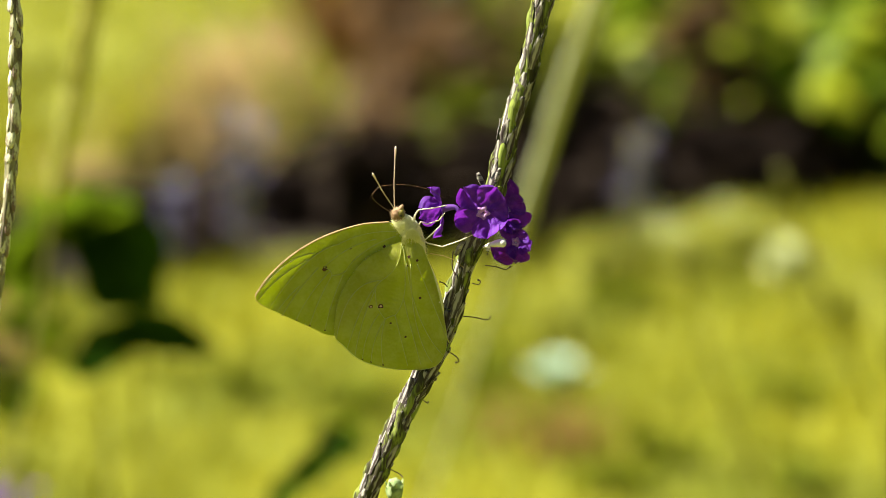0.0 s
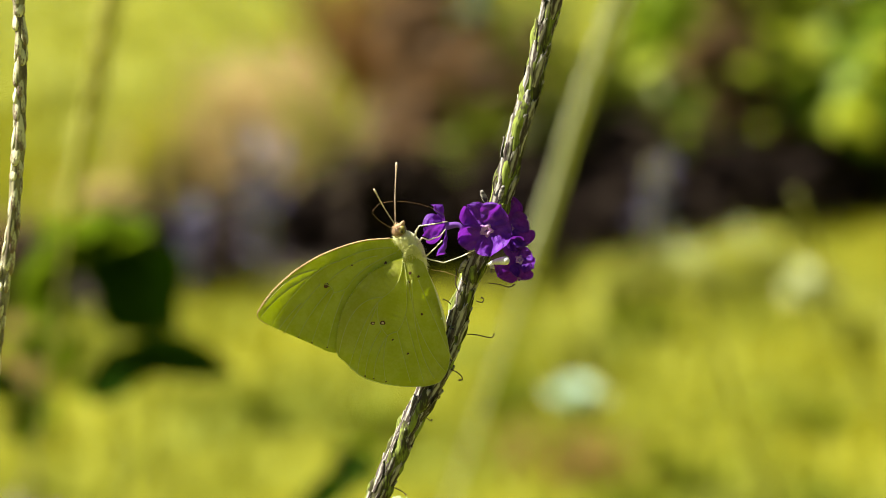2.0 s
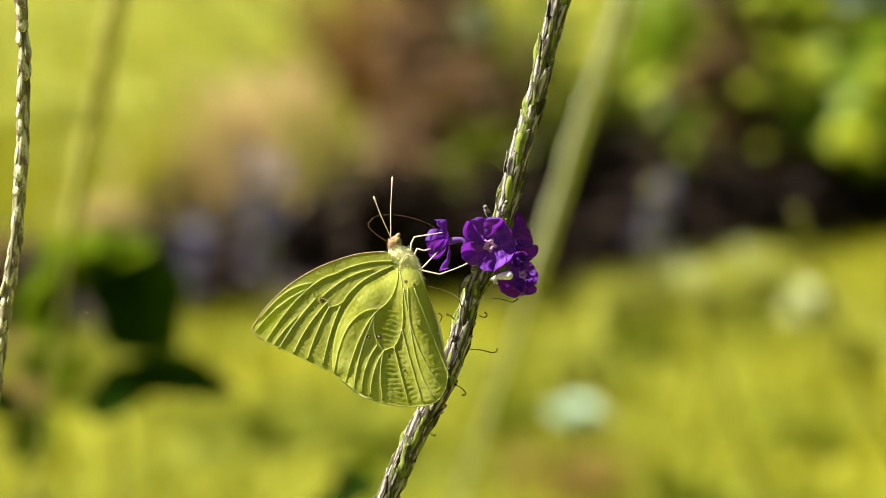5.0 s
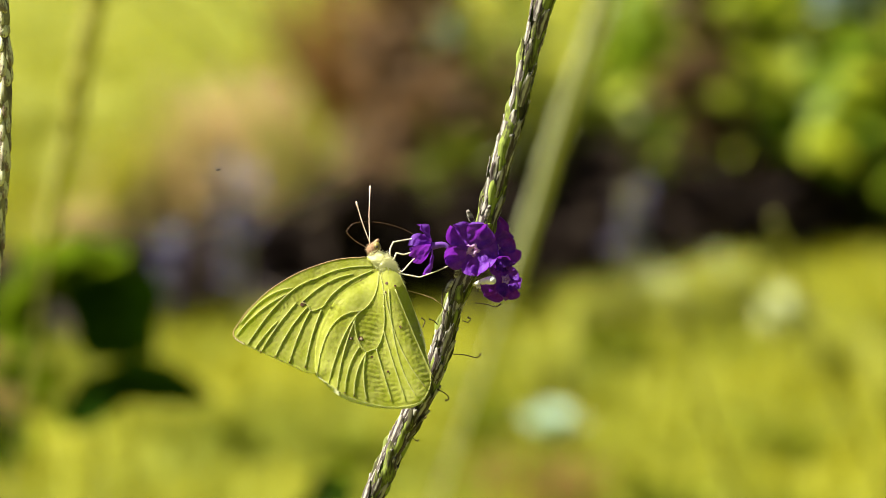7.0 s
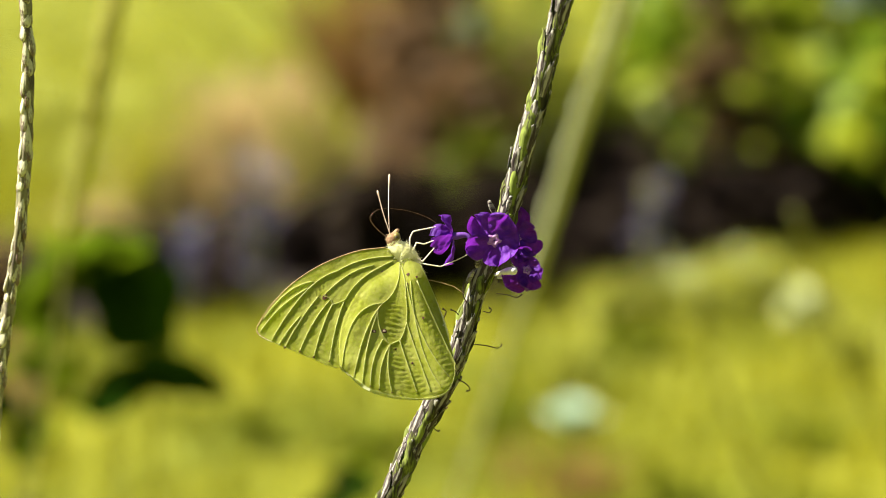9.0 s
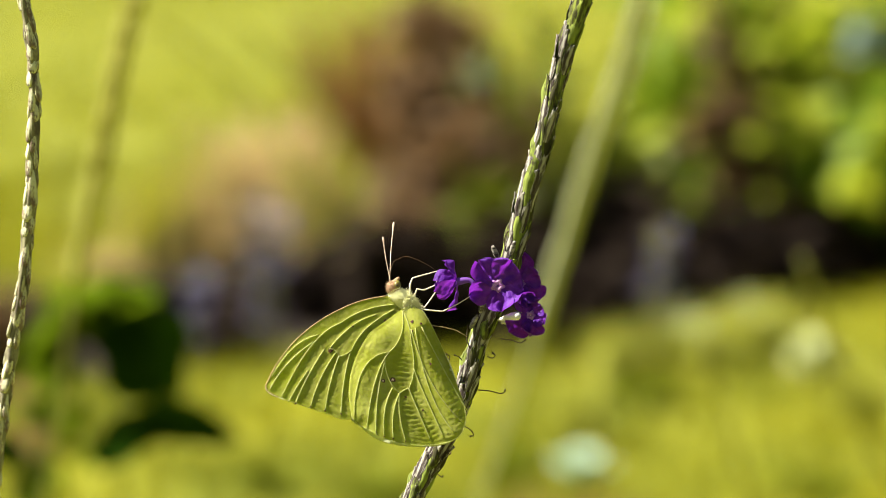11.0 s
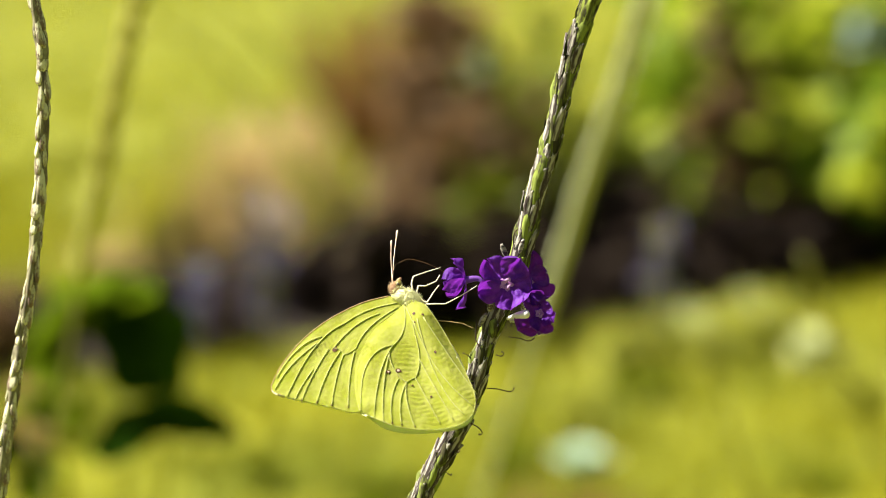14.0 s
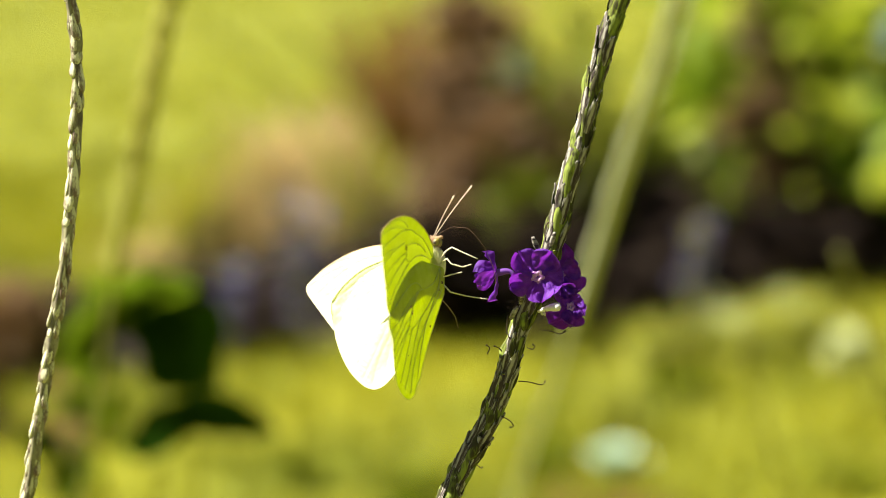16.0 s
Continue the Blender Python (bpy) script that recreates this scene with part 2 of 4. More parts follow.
def build_ground():
    xs = [-400, -120, -40, -16] + [-8 + 0.4 * i for i in range(41)] + [16, 40, 120, 400]
    ys = [-400, -100, -30, -8, -3] + [-1 + 0.4 * i for i in range(60)] + [30, 50, 100, 400]
    verts = [(x, y, uneven(x, y)) for y in ys for x in xs]
    w = len(xs)
    faces = [(j * w + i, j * w + i + 1, (j + 1) * w + i + 1, (j + 1) * w + i) for j in range(len(ys) - 1) for i in range(w - 1)]
    tagged(new("ground", raw_mesh("ground", verts, faces, M["lawn"])), "sunlit yellow-green mown lawn reaching far back", "lawn", kind="structure")


def blades(name, count, spot, height, width, material, lean=0.5):
    """Bent grass blades, three triangles each, as one mesh."""
    rng = random.Random(name)
    verts, faces = [], []
    for _ in range(count):
        x, y, z = spot(rng)
        h, w, a = height * rng.uniform(0.5, 1.3), width * rng.uniform(0.6, 1.3), rng.uniform(0, 6.283)
        ca, sa, b = math.cos(a), math.sin(a), rng.uniform(0.1, lean) * h
        c = rng.uniform(0, 6.283)
        bx, by = math.cos(c) * b, math.sin(c) * b
        k = len(verts)
        verts += [(x - ca * w, y - sa * w, z), (x + ca * w, y + sa * w, z),
                  (x - ca * w * 0.8 + bx * 0.3, y - sa * w * 0.8 + by * 0.3, z + h * 0.6), (x + ca * w * 0.8 + bx * 0.3, y + sa * w * 0.8 + by * 0.3, z + h * 0.6),
                  (x + bx, y + by, z + h)]
        faces += [(k, k + 1, k + 3, k + 2), (k + 2, k + 3, k + 4)]
    return raw_mesh(name, verts, faces, material)


def near_edge(x):
    """Where the flower bed begins."""
    return 5.72 + 0.74 * max(-1.4, min(x, 2.2))


def build_lawn_grass():
    def spot(rng):
        while True:
            x, y = rng.uniform(-4.2, 4.2), rng.uniform(-2.0, 9.5)
            if not near_edge(x) - 0.02 < y < near_edge(x) + 1.4:
                return x, y, uneven(x, y) - 0.004
    ob = new("lawn_grass", blades("lawn_grass", 150000, spot, 0.05, 0.0035, M["grass"]))
    tagged(ob, "short yellow-green grass blades of a sunny lawn", "grass", kind="stuff")

    def back_spot(rng):
        y = 7.0 + 38.0 * rng.random() ** 1.5
        x = rng.uniform(-1, 1) * (2.5 + 0.25 * y)
        return (x, max(y, near_edge(x) + 1.4), -0.012)
    ob = new("lawn_grass", blades("back_lawn_grass", 60000, back_spot, 0.055, 0.010, M["back_grass"], 0.9))
    tagged(ob, "sunlit yellow-green grass of the lawn beyond the bed", "grass", kind="stuff")


def leaf_mesh(name, length, width, material, droop=0.25, fold=0.2, nx=6, ny=5, wave=0.0, bend=0.0):
    """A leaf lying along +x from its stalk, pointed, folded on its rib and drooping; bend curves it in its own plane."""
    verts, faces = [], []
    for i in range(nx + 1):
        t = i / nx
        half = width * 0.5 * (math.sin(math.pi * min(1, t * 0.96 + 0.04) ** 0.75) ** 0.8 + 0.03)
        for j in range(ny):
            s = 2 * j / (ny - 1) - 1
            verts.append((length * t, s * half - bend * length * t * t, -droop * length * t * t + fold * abs(s) * half + wave * math.sin(9 * t + 2 * s) * half))
    for i in range(nx):
        for j in range(ny - 1):
            a = i * ny + j
            faces.append((a, a + 1, a + ny + 1, a + ny))
    return raw_mesh(name, verts, faces, material)


def foliage(name, count, spot, size, material, flat=0.6, slim=0.45):
    """Many small bent leaves as one mesh; spot gives each one's place."""
    rng = random.Random(name)
    verts, faces = [], []
    for _ in range(count):
        p = Vector(spot(rng))
        d = Vector((rng.gauss(0, 1), rng.gauss(0, 1), rng.gauss(0, flat))).normalized()
        n = Vector((rng.gauss(0, 0.6), rng.gauss(0, 0.6), 1)).normalized()
        s = d.cross(n).normalized()
        n = s.cross(d)
        L = size * rng.uniform(0.6, 1.3)
        w = L * slim * 0.5
        k = len(verts)
        verts += [p, p + d * L * 0.35 + s * w, p + d * L * 0.38 + n * L * -0.06, p + d * L * 0.35 - s * w,
                  p + d * L * 0.75 + s * w * 0.7, p + d * L * 0.75 - s * w * 0.7, p + d * L - n * L * 0.15]
        faces += [(k, k + 1, k + 2), (k, k + 2, k + 3), (k + 1, k + 4, k + 2), (k + 2, k + 5, k + 3), (k + 2, k + 4, k + 6), (k + 2, k + 6, k + 5)]
    return raw_mesh(name, verts, faces, material)


def shrub(name, centre, reach, heights, count, size, material, label, category, twigs=7, group="", slim=0.45):
    """A bush: twigs fanning from the ground and a ragged crown of leaves round clumps."""
    base = Vector((centre[0], centre[1], uneven(centre[0], centre[1])))
    ob = thing(name, base, label, category, group)
    rng = random.Random(label + str(round(centre[0], 2)))
    clumps = []
    for i in range(max(twigs, 3)):
        a = rng.uniform(0, 6.283)
        q = Vector((math.cos(a) * reach * rng.uniform(0.1, 0.9), math.sin(a) * reach * 0.6 * rng.uniform(0.1, 0.9), rng.uniform(*heights)))
        clumps.append((q, rng.uniform(0.25, 0.5) * reach))
        path = spline([(0.02 * math.cos(a), 0.02 * math.sin(a), -0.02), q * 0.45 + Vector((0, 0, 0.08 * q.z)), q], 8)
        part("twig", tube(path, lambda t: 0.008 * (1 - 0.7 * t), 6), M["woody"], ob)

    def spot(r):
        q, s = clumps[r.randrange(len(clumps))]
        v = Vector((r.gauss(0, 1), r.gauss(0, 1), r.gauss(0, 1))) * s * 0.55
        p = q + v
        p.z = max(p.z, 0.03)
        return p
    part("crown", foliage(name, count, spot, size, material, slim=slim), material, ob)
    return ob


# ---------------------------------------------------------------- the border behind
def build_border():
    n = 80
    verts, faces = [], []
    for i in range(n + 1):
        x = -5 + 10 * i / n
        a = near_edge(x) + 0.10 * noise.noise(Vector((x * 1.3, 0, 5)))
        b = near_edge(x) + 1.5 + 0.15 * noise.noise(Vector((x * 1.1, 0, 9)))
        for j in range(9):
            t = j / 8
            y = a + (b - a) * t
            z = uneven(x, y) + 0.035 * math.sin(math.pi * t) ** 0.5 - 0.01 + 0.012 * noise.noise(Vector((x * 9, y * 9, 0)))
            verts.append((x, y, z))
    for i in range(n):
        for j in range(8):
            a = i * 9 + j
            faces.append((a, a + 9, a + 10, a + 1))
    tagged(new("flower_bed", raw_mesh("flower_bed", verts, faces, M["mulch"])), "dark damp mulch of a garden flower bed", "flower bed", kind="structure")

    rng = random.Random(11)
    # the plum colouring of these plants stands for shade over the bed
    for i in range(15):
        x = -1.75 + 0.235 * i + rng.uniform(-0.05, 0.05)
        shrub("border_plant", (x, near_edge(x) + rng.uniform(0.02, 0.5)), 0.19, (0.04, 0.17) if x > -0.3 else (0.03, 0.11), 900, 0.07, M["shade_dark_leaf"],
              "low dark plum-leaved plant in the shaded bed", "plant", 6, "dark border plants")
    # pale lavender spikes standing in front of the dark leaves
    for x, top, foot, lean in ((300, 320, 440, 6), (415, 190, 410, -8), (440, 220, 420, 8), (1115, 240, 385, 6), (1142, 235, 380, -6)):
        p, q = along(x, foot, 5.7), along(x + lean, top, 5.7)
        base = Vector((p.x, p.y, uneven(p.x, p.y)))
        ob = thing("flower_spike", base, "pale lavender-grey flower spike on a thin stalk", "flower", "lavender flower spikes")
        path = spline([(0, 0, 0), p - base, q - base], 14)
        part("stalk", tube(path, 0.004, 6), M["olive_stem"], ob)

        def spot(r, p=p - base, q=q - base):
            t = r.random()
            return p.lerp(q, t) + Vector((r.gauss(0, 0.015), r.gauss(0, 0.015), 0))
        part("floret", foliage("floret", 70 if x < 1000 else 34, spot, 0.03, M["lavender"]), None, ob, kind="stuff")

    def put(name, x, y, dist, reach, low, high, count, size, m, label, category, twigs=8, group="", slim=0.45):
        """A bush whose crown fills the sight lines from low to high at that distance."""
        c = along(x, y, dist)
        z = [along(x, v, dist).z for v in (low, high)]
        return shrub(name, (c.x, c.y), reach, (max(0.05, z[0]), max(0.1, z[1])), count, size, m, label, category, twigs, group, slim)

    # dry grasses that catch the sun at the back of the bed
    for x, foot, top, s in ((300, 308, 150, 0.13), (370, 306, 60, 0.13), (440, 306, 10, 0.13), (400, 305, 40, 0.16), (480, 312, 50, 0.15), (550, 315, 120, 0.13), (200, 312, 245, 0.14), (600, 318, 190, 0.09)):
        dist = EYE.z / math.tan(DIP + (foot - 441) / 4446.0)
        p = along(x, foot, dist)
        base = Vector((p.x, p.y, uneven(p.x, p.y)))
        ob = thing("dry_grass_clump", base, "clump of dry tan grass catching the sun", "grass", "dry grass clumps")
        part("grass_blade", blades("dry%d" % x, 170, lambda r, s=s: (r.gauss(0, s * 0.5), r.gauss(0, s * 0.5), 0), (foot - top) / 4446.0 * dist * 0.85, 0.008, M["dry_grass"], 0.6), None, ob, kind="stuff")
        for i in range(5):
            a = 1.3 * i + x
            h = (foot - top) / 4446.0 * dist
            q = Vector((math.cos(a) * s * 0.6, math.sin(a) * s * 0.6, h * (0.85 + 0.05 * (i % 3))))
            part("stalk", tube(spline([(0, 0, 0), q * 0.5 + Vector((0, 0, 0.1 * h)), q], 8), 0.0022, 5), M["dry_grass"], ob)
    for x, foot, top, s in ((250, 306, 130, 0.12), (340, 303, 60, 0.12), (480, 308, 60, 0.12), (550, 308, 90, 0.12), (610, 309, 140, 0.10), (530, 312, 110, 0.10), (575, 316, 150, 0.10), (612, 318, 190, 0.08), (860, 300, 150, 0.10), (790, 310, 190, 0.08), (910, 290, 60, 0.1)):
        dist = EYE.z / math.tan(DIP + (foot - 441) / 4446.0)
        p = along(x, foot, dist)
        base = Vector((p.x, p.y, uneven(p.x, p.y)))
        ob = thing("lime_grass_clump", base, "clump of tall lime-green grass in the bed", "grass", "lime grass clumps")
        part("grass_blade", blades("lime%d" % x, 220, lambda r, s=s: (r.gauss(0, s * 0.5), r.gauss(0, s * 0.5), 0), (foot - top) / 4446.0 * dist * 0.85, 0.010, M["lime_grass"], 0.6), None, ob, kind="stuff")
    for x, foot, top, s in ((590, 300, -120, 0.12), (640, 298, -190, 0.13), (690, 300, -200, 0.12), (745, 300, -170, 0.10)):
        dist = EYE.z / math.tan(DIP + (foot - 441) / 4446.0)
        p = along(x, foot, dist)
        base = Vector((p.x, p.y, uneven(p.x, p.y)))
        ob = thing("rust_grass_clump", base, "clump of tall rust-brown grass in the bed", "grass", "rust grass clumps")
        h = (foot - top) / 4446.0 * dist
        part("grass_blade", blades("rust%d" % x, 150, lambda r, s=s: (r.gauss(0, s * 0.5), r.gauss(0, s * 0.5), 0), h * 0.85, 0.010, M["rust_grass"], 0.45), None, ob, kind="stuff")
        for i in range(5):
            a = 1.3 * i + x
            q = Vector((math.cos(a) * s * 0.7, math.sin(a) * s * 0.7, h * (0.85 + 0.05 * (i % 3))))
            part("stalk", tube(spline([(0, 0, 0), q * 0.5 + Vector((0, 0, 0.1 * h)), q], 8), 0.003, 5), M["rust_grass"], ob)
    put("russet_shrub", 720, 80, 6.9, 0.19, 330, -170, 1000, 0.075, M["brown_leaf"], "upright russet-brown leaved shrub", "shrub", 18)
    put("russet_shrub", 760, 200, 6.7, 0.20, 340, 60, 900, 0.08, M["brown_leaf"], "dark brown-leaved shrub in shade", "shrub", 10)
    put("lime_shrub", 800, 225, 6.35, 0.09, 290, 170, 110, 0.07, M["lime_leaf"], "small lime-green shrub in the bed", "shrub", 9, "lime shrubs")
    put("lime_shrub", 980, 60, 7.2, 0.24, 200, -170, 260, 0.10, M["lime_leaf"], "taller lime-green shrub in the bed", "shrub", 10, "lime shrubs")
    # plum shrubs: the shade band behind the subject, painted as near-black leaves
    put("plum_shrub", 650, 300, 6.1, 0.15, 350, 268, 1100, 0.06, M["shade_dark_leaf"], "dark plum-leaved shrub in shade", "shrub", 10)
    put("plum_shrub", 840, 310, 6.0, 0.13, 360, 275, 900, 0.06, M["shade_dark_leaf"], "dark plum-leaved shrub in shade", "shrub", 10)
    put("plum_shrub", 990, 345, 5.9, 0.13, 400, 310, 900, 0.06, M["shade_dark_leaf"], "dark plum-leaved shrub in shade", "shrub", 9)
    put("plum_shrub", 1120, 330, 6.2, 0.13, 385, 300, 800, 0.06, M["shade_dark_leaf"], "dark plum-leaved shrub in shade", "shrub", 9)
    put("plum_shrub", 1060, 230, 7.0, 0.18, 350, 210, 1500, 0.06, M["shade_dark_leaf"], "dark plum-leaved shrub in shade", "shrub", 12)
    put("plum_shrub", 1260, 260, 7.5, 0.22, 310, 240, 1500, 0.06, M["shade_dark_leaf"], "dark plum-leaved shrub in shade", "shrub", 12)
    put("plum_shrub", 1480, 270, 7.8, 0.22, 295, 230, 1300, 0.06, M["shade_dark_leaf"], "dark plum-leaved shrub in shade", "shrub", 10)
    put("lime_shrub", 1180, 20, 8.0, 0.24, 120, -170, 150, 0.10, M["lime_leaf"], "taller lime-green shrub in the bed", "shrub", 9, "lime shrubs")

    put("olive_shrub", 890, 70, 7.7, 0.20, 190, -60, 330, 0.08, M["shade_leaf"], "olive-green shrub in the shaded border", "shrub", 9, "olive shrubs")
    put("olive_shrub", 1070, 90, 7.7, 0.18, 200, -60, 330, 0.08, M["shade_leaf"], "olive-green shrub in the shaded border", "shrub", 9, "olive shrubs")

    put("russet_shrub", -110, 420, 4.9, 0.13, 480, 385, 420, 0.06, M["brown_leaf"], "low russet-brown plant at the front of the bed", "shrub", 9)

    # the big-leaved green shrub
    rng = random.Random(5)
    c = along(1400, 300, 7.5)
    base = Vector((c.x, c.y, uneven(c.x, c.y)))
    ob = thing("broadleaf_shrub", base, "big green broad-leaved shrub, its leaves glowing in the sun", "shrub")
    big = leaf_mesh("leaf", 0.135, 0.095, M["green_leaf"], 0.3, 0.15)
    # back leaves carry the shrub's inner shade in their dark colour
    shaded_big = leaf_mesh("leaf", 0.17, 0.115, M["shaded_leaf"], 0.3, 0.15)
    for i in range(11):
        q = along(rng.uniform(1130, 1620), rng.uniform(-150, 220), 7.5 + rng.uniform(-0.2, 0.3)) - base
        path = spline([(0.02 * math.cos(i), 0.02 * math.sin(i), -0.02), (q.x * 0.4, q.y * 0.4, q.z * 0.55), q], 10)
        part("limb", tube(path, lambda t: 0.011 * (1 - 0.7 * t), 6), M["woody"], ob)
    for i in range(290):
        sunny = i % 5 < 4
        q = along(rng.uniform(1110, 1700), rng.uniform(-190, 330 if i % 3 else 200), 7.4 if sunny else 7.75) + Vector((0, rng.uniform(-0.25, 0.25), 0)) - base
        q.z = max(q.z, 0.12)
        lf = part("leaf", big if sunny else shaded_big, None, ob)
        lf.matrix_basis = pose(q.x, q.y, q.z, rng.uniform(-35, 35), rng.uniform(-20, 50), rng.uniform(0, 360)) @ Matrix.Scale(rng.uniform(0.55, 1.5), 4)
    for _ in range(44):      # low outer shoots
        q = along(rng.uniform(1400, 1690), rng.uniform(0, 215), 6.95) + Vector((0, rng.uniform(-0.15, 0.15), 0)) - base
        q.z = max(q.z, 0.10)
        lf = part("leaf", big, None, ob)
        lf.matrix_basis = pose(q.x, q.y, q.z, rng.uniform(-35, 35), rng.uniform(-20, 50), rng.uniform(0, 360)) @ Matrix.Scale(rng.uniform(0.6, 1.2), 4)
    # foliage inside the shrub, its shade put into a dimmer leaf colour
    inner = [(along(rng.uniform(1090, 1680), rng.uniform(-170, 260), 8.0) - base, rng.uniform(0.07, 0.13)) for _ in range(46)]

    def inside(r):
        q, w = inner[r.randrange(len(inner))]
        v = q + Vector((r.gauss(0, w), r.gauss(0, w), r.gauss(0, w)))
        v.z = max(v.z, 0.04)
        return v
    part("inner_foliage", foliage("inner_foliage", 2600, inside, 0.09, M["shade_leaf"]), None, ob, "green leaves within the shrub, coloured dimmer for shade", kind="stuff")

    # russet and glaucous plants that show between its leaves
    put("russet_shrub", 1236, 60, 7.0, 0.08, 160, 30, 260, 0.06, M["brown_leaf"], "russet-leaved shoot before the green shrub", "shrub", 5)
    put("glaucous_shrub", 1500, -80, 7.3, 0.12, -40, -130, 60, 0.08, M["far_glaucous"], "blue-grey leaved shrub top in the border", "shrub", 6)
    put("glaucous_shrub", 800, -20, 7.3, 0.06, 10, -60, 30, 0.07, M["far_glaucous"], "blue-grey leaved shrub top in the border", "shrub", 5)
    # long arching grass leaves that cross the back lawn
    for pts in (((640, 290), (540, 60), (430, -80), (320, -190)), ((560, 290), (420, 40), (310, -70), (200, -140))):
        path = [along(x, y, 7.2) for x, y in pts]
        base = Vector((path[0].x, path[0].y, uneven(path[0].x, path[0].y)))
        ob = thing("arching_grass", base, "long pale grass leaf arching over the border", "grass", "arching grass leaves")
        curve = spline([Vector((0, 0, 0))] + [q - base for q in path], 30)
        verts = []
        for i, (q, d, a, b) in enumerate(frames_along(curve)):
            w = 0.016 * (1 - (i / 29) ** 3) + 0.001
            verts += [q - a * w, q - b * w * 0.4, q + a * w]
        part("leaf", raw_mesh("leaf", verts, [(3 * i + j, 3 * i + j + 1, 3 * i + j + 4, 3 * i + j + 3) for i in range(29) for j in range(2)], M["straw"]), None, ob)

    # leaning brown stem before it
    top, mid, low = along(1205, -170, 7.1), along(1290, 170, 7.1), along(1395, 345, 7.0)
    foot = Vector((low.x + 0.12, low.y, 0))
    foot.z = uneven(foot.x, foot.y)
    ob = thing("leaning_stem", foot, "bare brown stem leaning over the bed", "plant")
    part("stalk", tube(spline([(0, 0, 0), low - foot, mid - foot, top - foot], 24), lambda t: 0.015 * (1 - 0.3 * t), 8, 0.1, 40), M["woody"], ob)
    part("leaf", foliage("stem_leaves", 200, lambda r, a=low - foot, b=top - foot: a.lerp(b, r.random()) + Vector((r.gauss(0, 0.02), r.gauss(0, 0.02), 0)), 0.06, M["brown_leaf"]), None, ob, kind="stuff")


def build_lawn_plants():
    # pale tufts in the sunny grass
    rng = random.Random(21)
    for x, y, s in ((1310, 440, 0.10), (1180, 478, 0.07), (1400, 505, 0.045)):
        p = along(x, y, EYE.z / math.tan(DIP + (y - 441) / 4446.0))
        shrub("pale_weed", (p.x, p.y), s, (0.03, 0.09), 80, 0.055, M["pale_leaf"], "low pale yellow-green weed shining in the lawn", "weed", 5, "pale weeds")
    tufts = [(rng.uniform(850, 1600), rng.uniform(430, 700), rng.uniform(0.03, 0.06), 90) for _ in range(10)]
    tufts += [(rng.uniform(0, 620), rng.uniform(20, 240), rng.uniform(0.08, 0.16), 160) for _ in range(8)]
    for x, y, s, n in tufts:
        dist = EYE.z / math.tan(DIP + (y - 441) / 4446.0)
        p = along(x, y, dist)
        base = Vector((p.x, p.y, uneven(p.x, p.y)))
        ob = thing("grass_tuft", base, "pale straw-coloured grass tuft on the lawn", "grass", "pale grass tufts")
        part("grass_blade", blades("tuft_blades%d" % round(x), n, lambda r, s=s: (r.gauss(0, s * 0.6), r.gauss(0, s), 0), 0.12, 0.006, M["straw"], 0.9), None, ob, kind="stuff")
    for x, y, s in ((975, 765, 0.07), (1000, 790, 0.05)):
        p = along(x, y, EYE.z / math.tan(DIP + (y - 441) / 4446.0))
        base = Vector((p.x, p.y, uneven(p.x, p.y)))
        ob = thing("dead_grass_tuft", base, "low tuft of brown dead grass in the lawn", "grass", "dead grass tufts")
        part("grass_blade", blades("dead%d" % x, 60, lambda r, s=s: (r.gauss(0, s), r.gauss(0, s), 0), 0.06, 0.004, M["rust_grass"], 1.2), None, ob, kind="stuff")
    # glaucous rosette
    p = along(982, 698, EYE.z / math.tan(DIP + 257 / 4446.0))
    base = Vector((p.x, p.y, uneven(p.x, p.y)))
    ob = thing("pale_rosette", base, "pale blue-green leaf rosette growing in the lawn", "plant")
    lf = leaf_mesh("leaf", 0.08, 0.046, M["glaucous"], 0.15, 0.2)
    for i in range(13):
        q = part("leaf", lf, None, ob)
        q.matrix_basis = pose(0, 0, 0.02 + 0.001 * i, 0, -28 - 3.5 * i, 137.5 * i) @ Matrix.Scale(1 - 0.03 * i, 4)
    # dark low weeds here and there
    for x, y, s in ((890, 660, 0.05), (1080, 545, 0.06), (1130, 560, 0.05), (1400, 720, 0.06), (640, 720, 0.04), (1500, 560, 0.06), (1200, 800, 0.05), (430, 700, 0.04), (1080, 850, 0.05), (1420, 850, 0.06), (860, 690, 0.05)):
        p = along(x, y, EYE.z / math.tan(DIP + (y - 441) / 4446.0))
        shrub("lawn_weed", (p.x, p.y), s * 1.3, (0.015, 0.035), 34, 0.05, M["weed"], "low green weed in the lawn", "weed", 4, "lawn weeds")


# ---------------------------------------------------------------- the plant beside the subject
def broad_plant(x, y, dist, leaves, label):
    """A leafy shoot: stalk from the ground and broad leaves given by bearing, size and turn."""
    c = along(x, y, dist)
    base = Vector((c.x, c.y, uneven(c.x, c.y)))
    ob = thing("leafy_shoot", base, label, "plant", "leafy shoots")
    part("stalk", tube(spline([(0.03, 0.05, 0), (0.01, 0.02, c.z * 0.5), (0, 0, c.z)], 14), lambda t: 0.0022 - 0.001 * t, 8), M["olive_stem"], ob)
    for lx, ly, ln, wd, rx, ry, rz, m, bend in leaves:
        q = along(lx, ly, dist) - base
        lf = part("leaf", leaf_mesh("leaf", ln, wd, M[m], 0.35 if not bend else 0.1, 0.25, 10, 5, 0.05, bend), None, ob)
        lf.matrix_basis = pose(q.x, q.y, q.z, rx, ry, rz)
    return ob


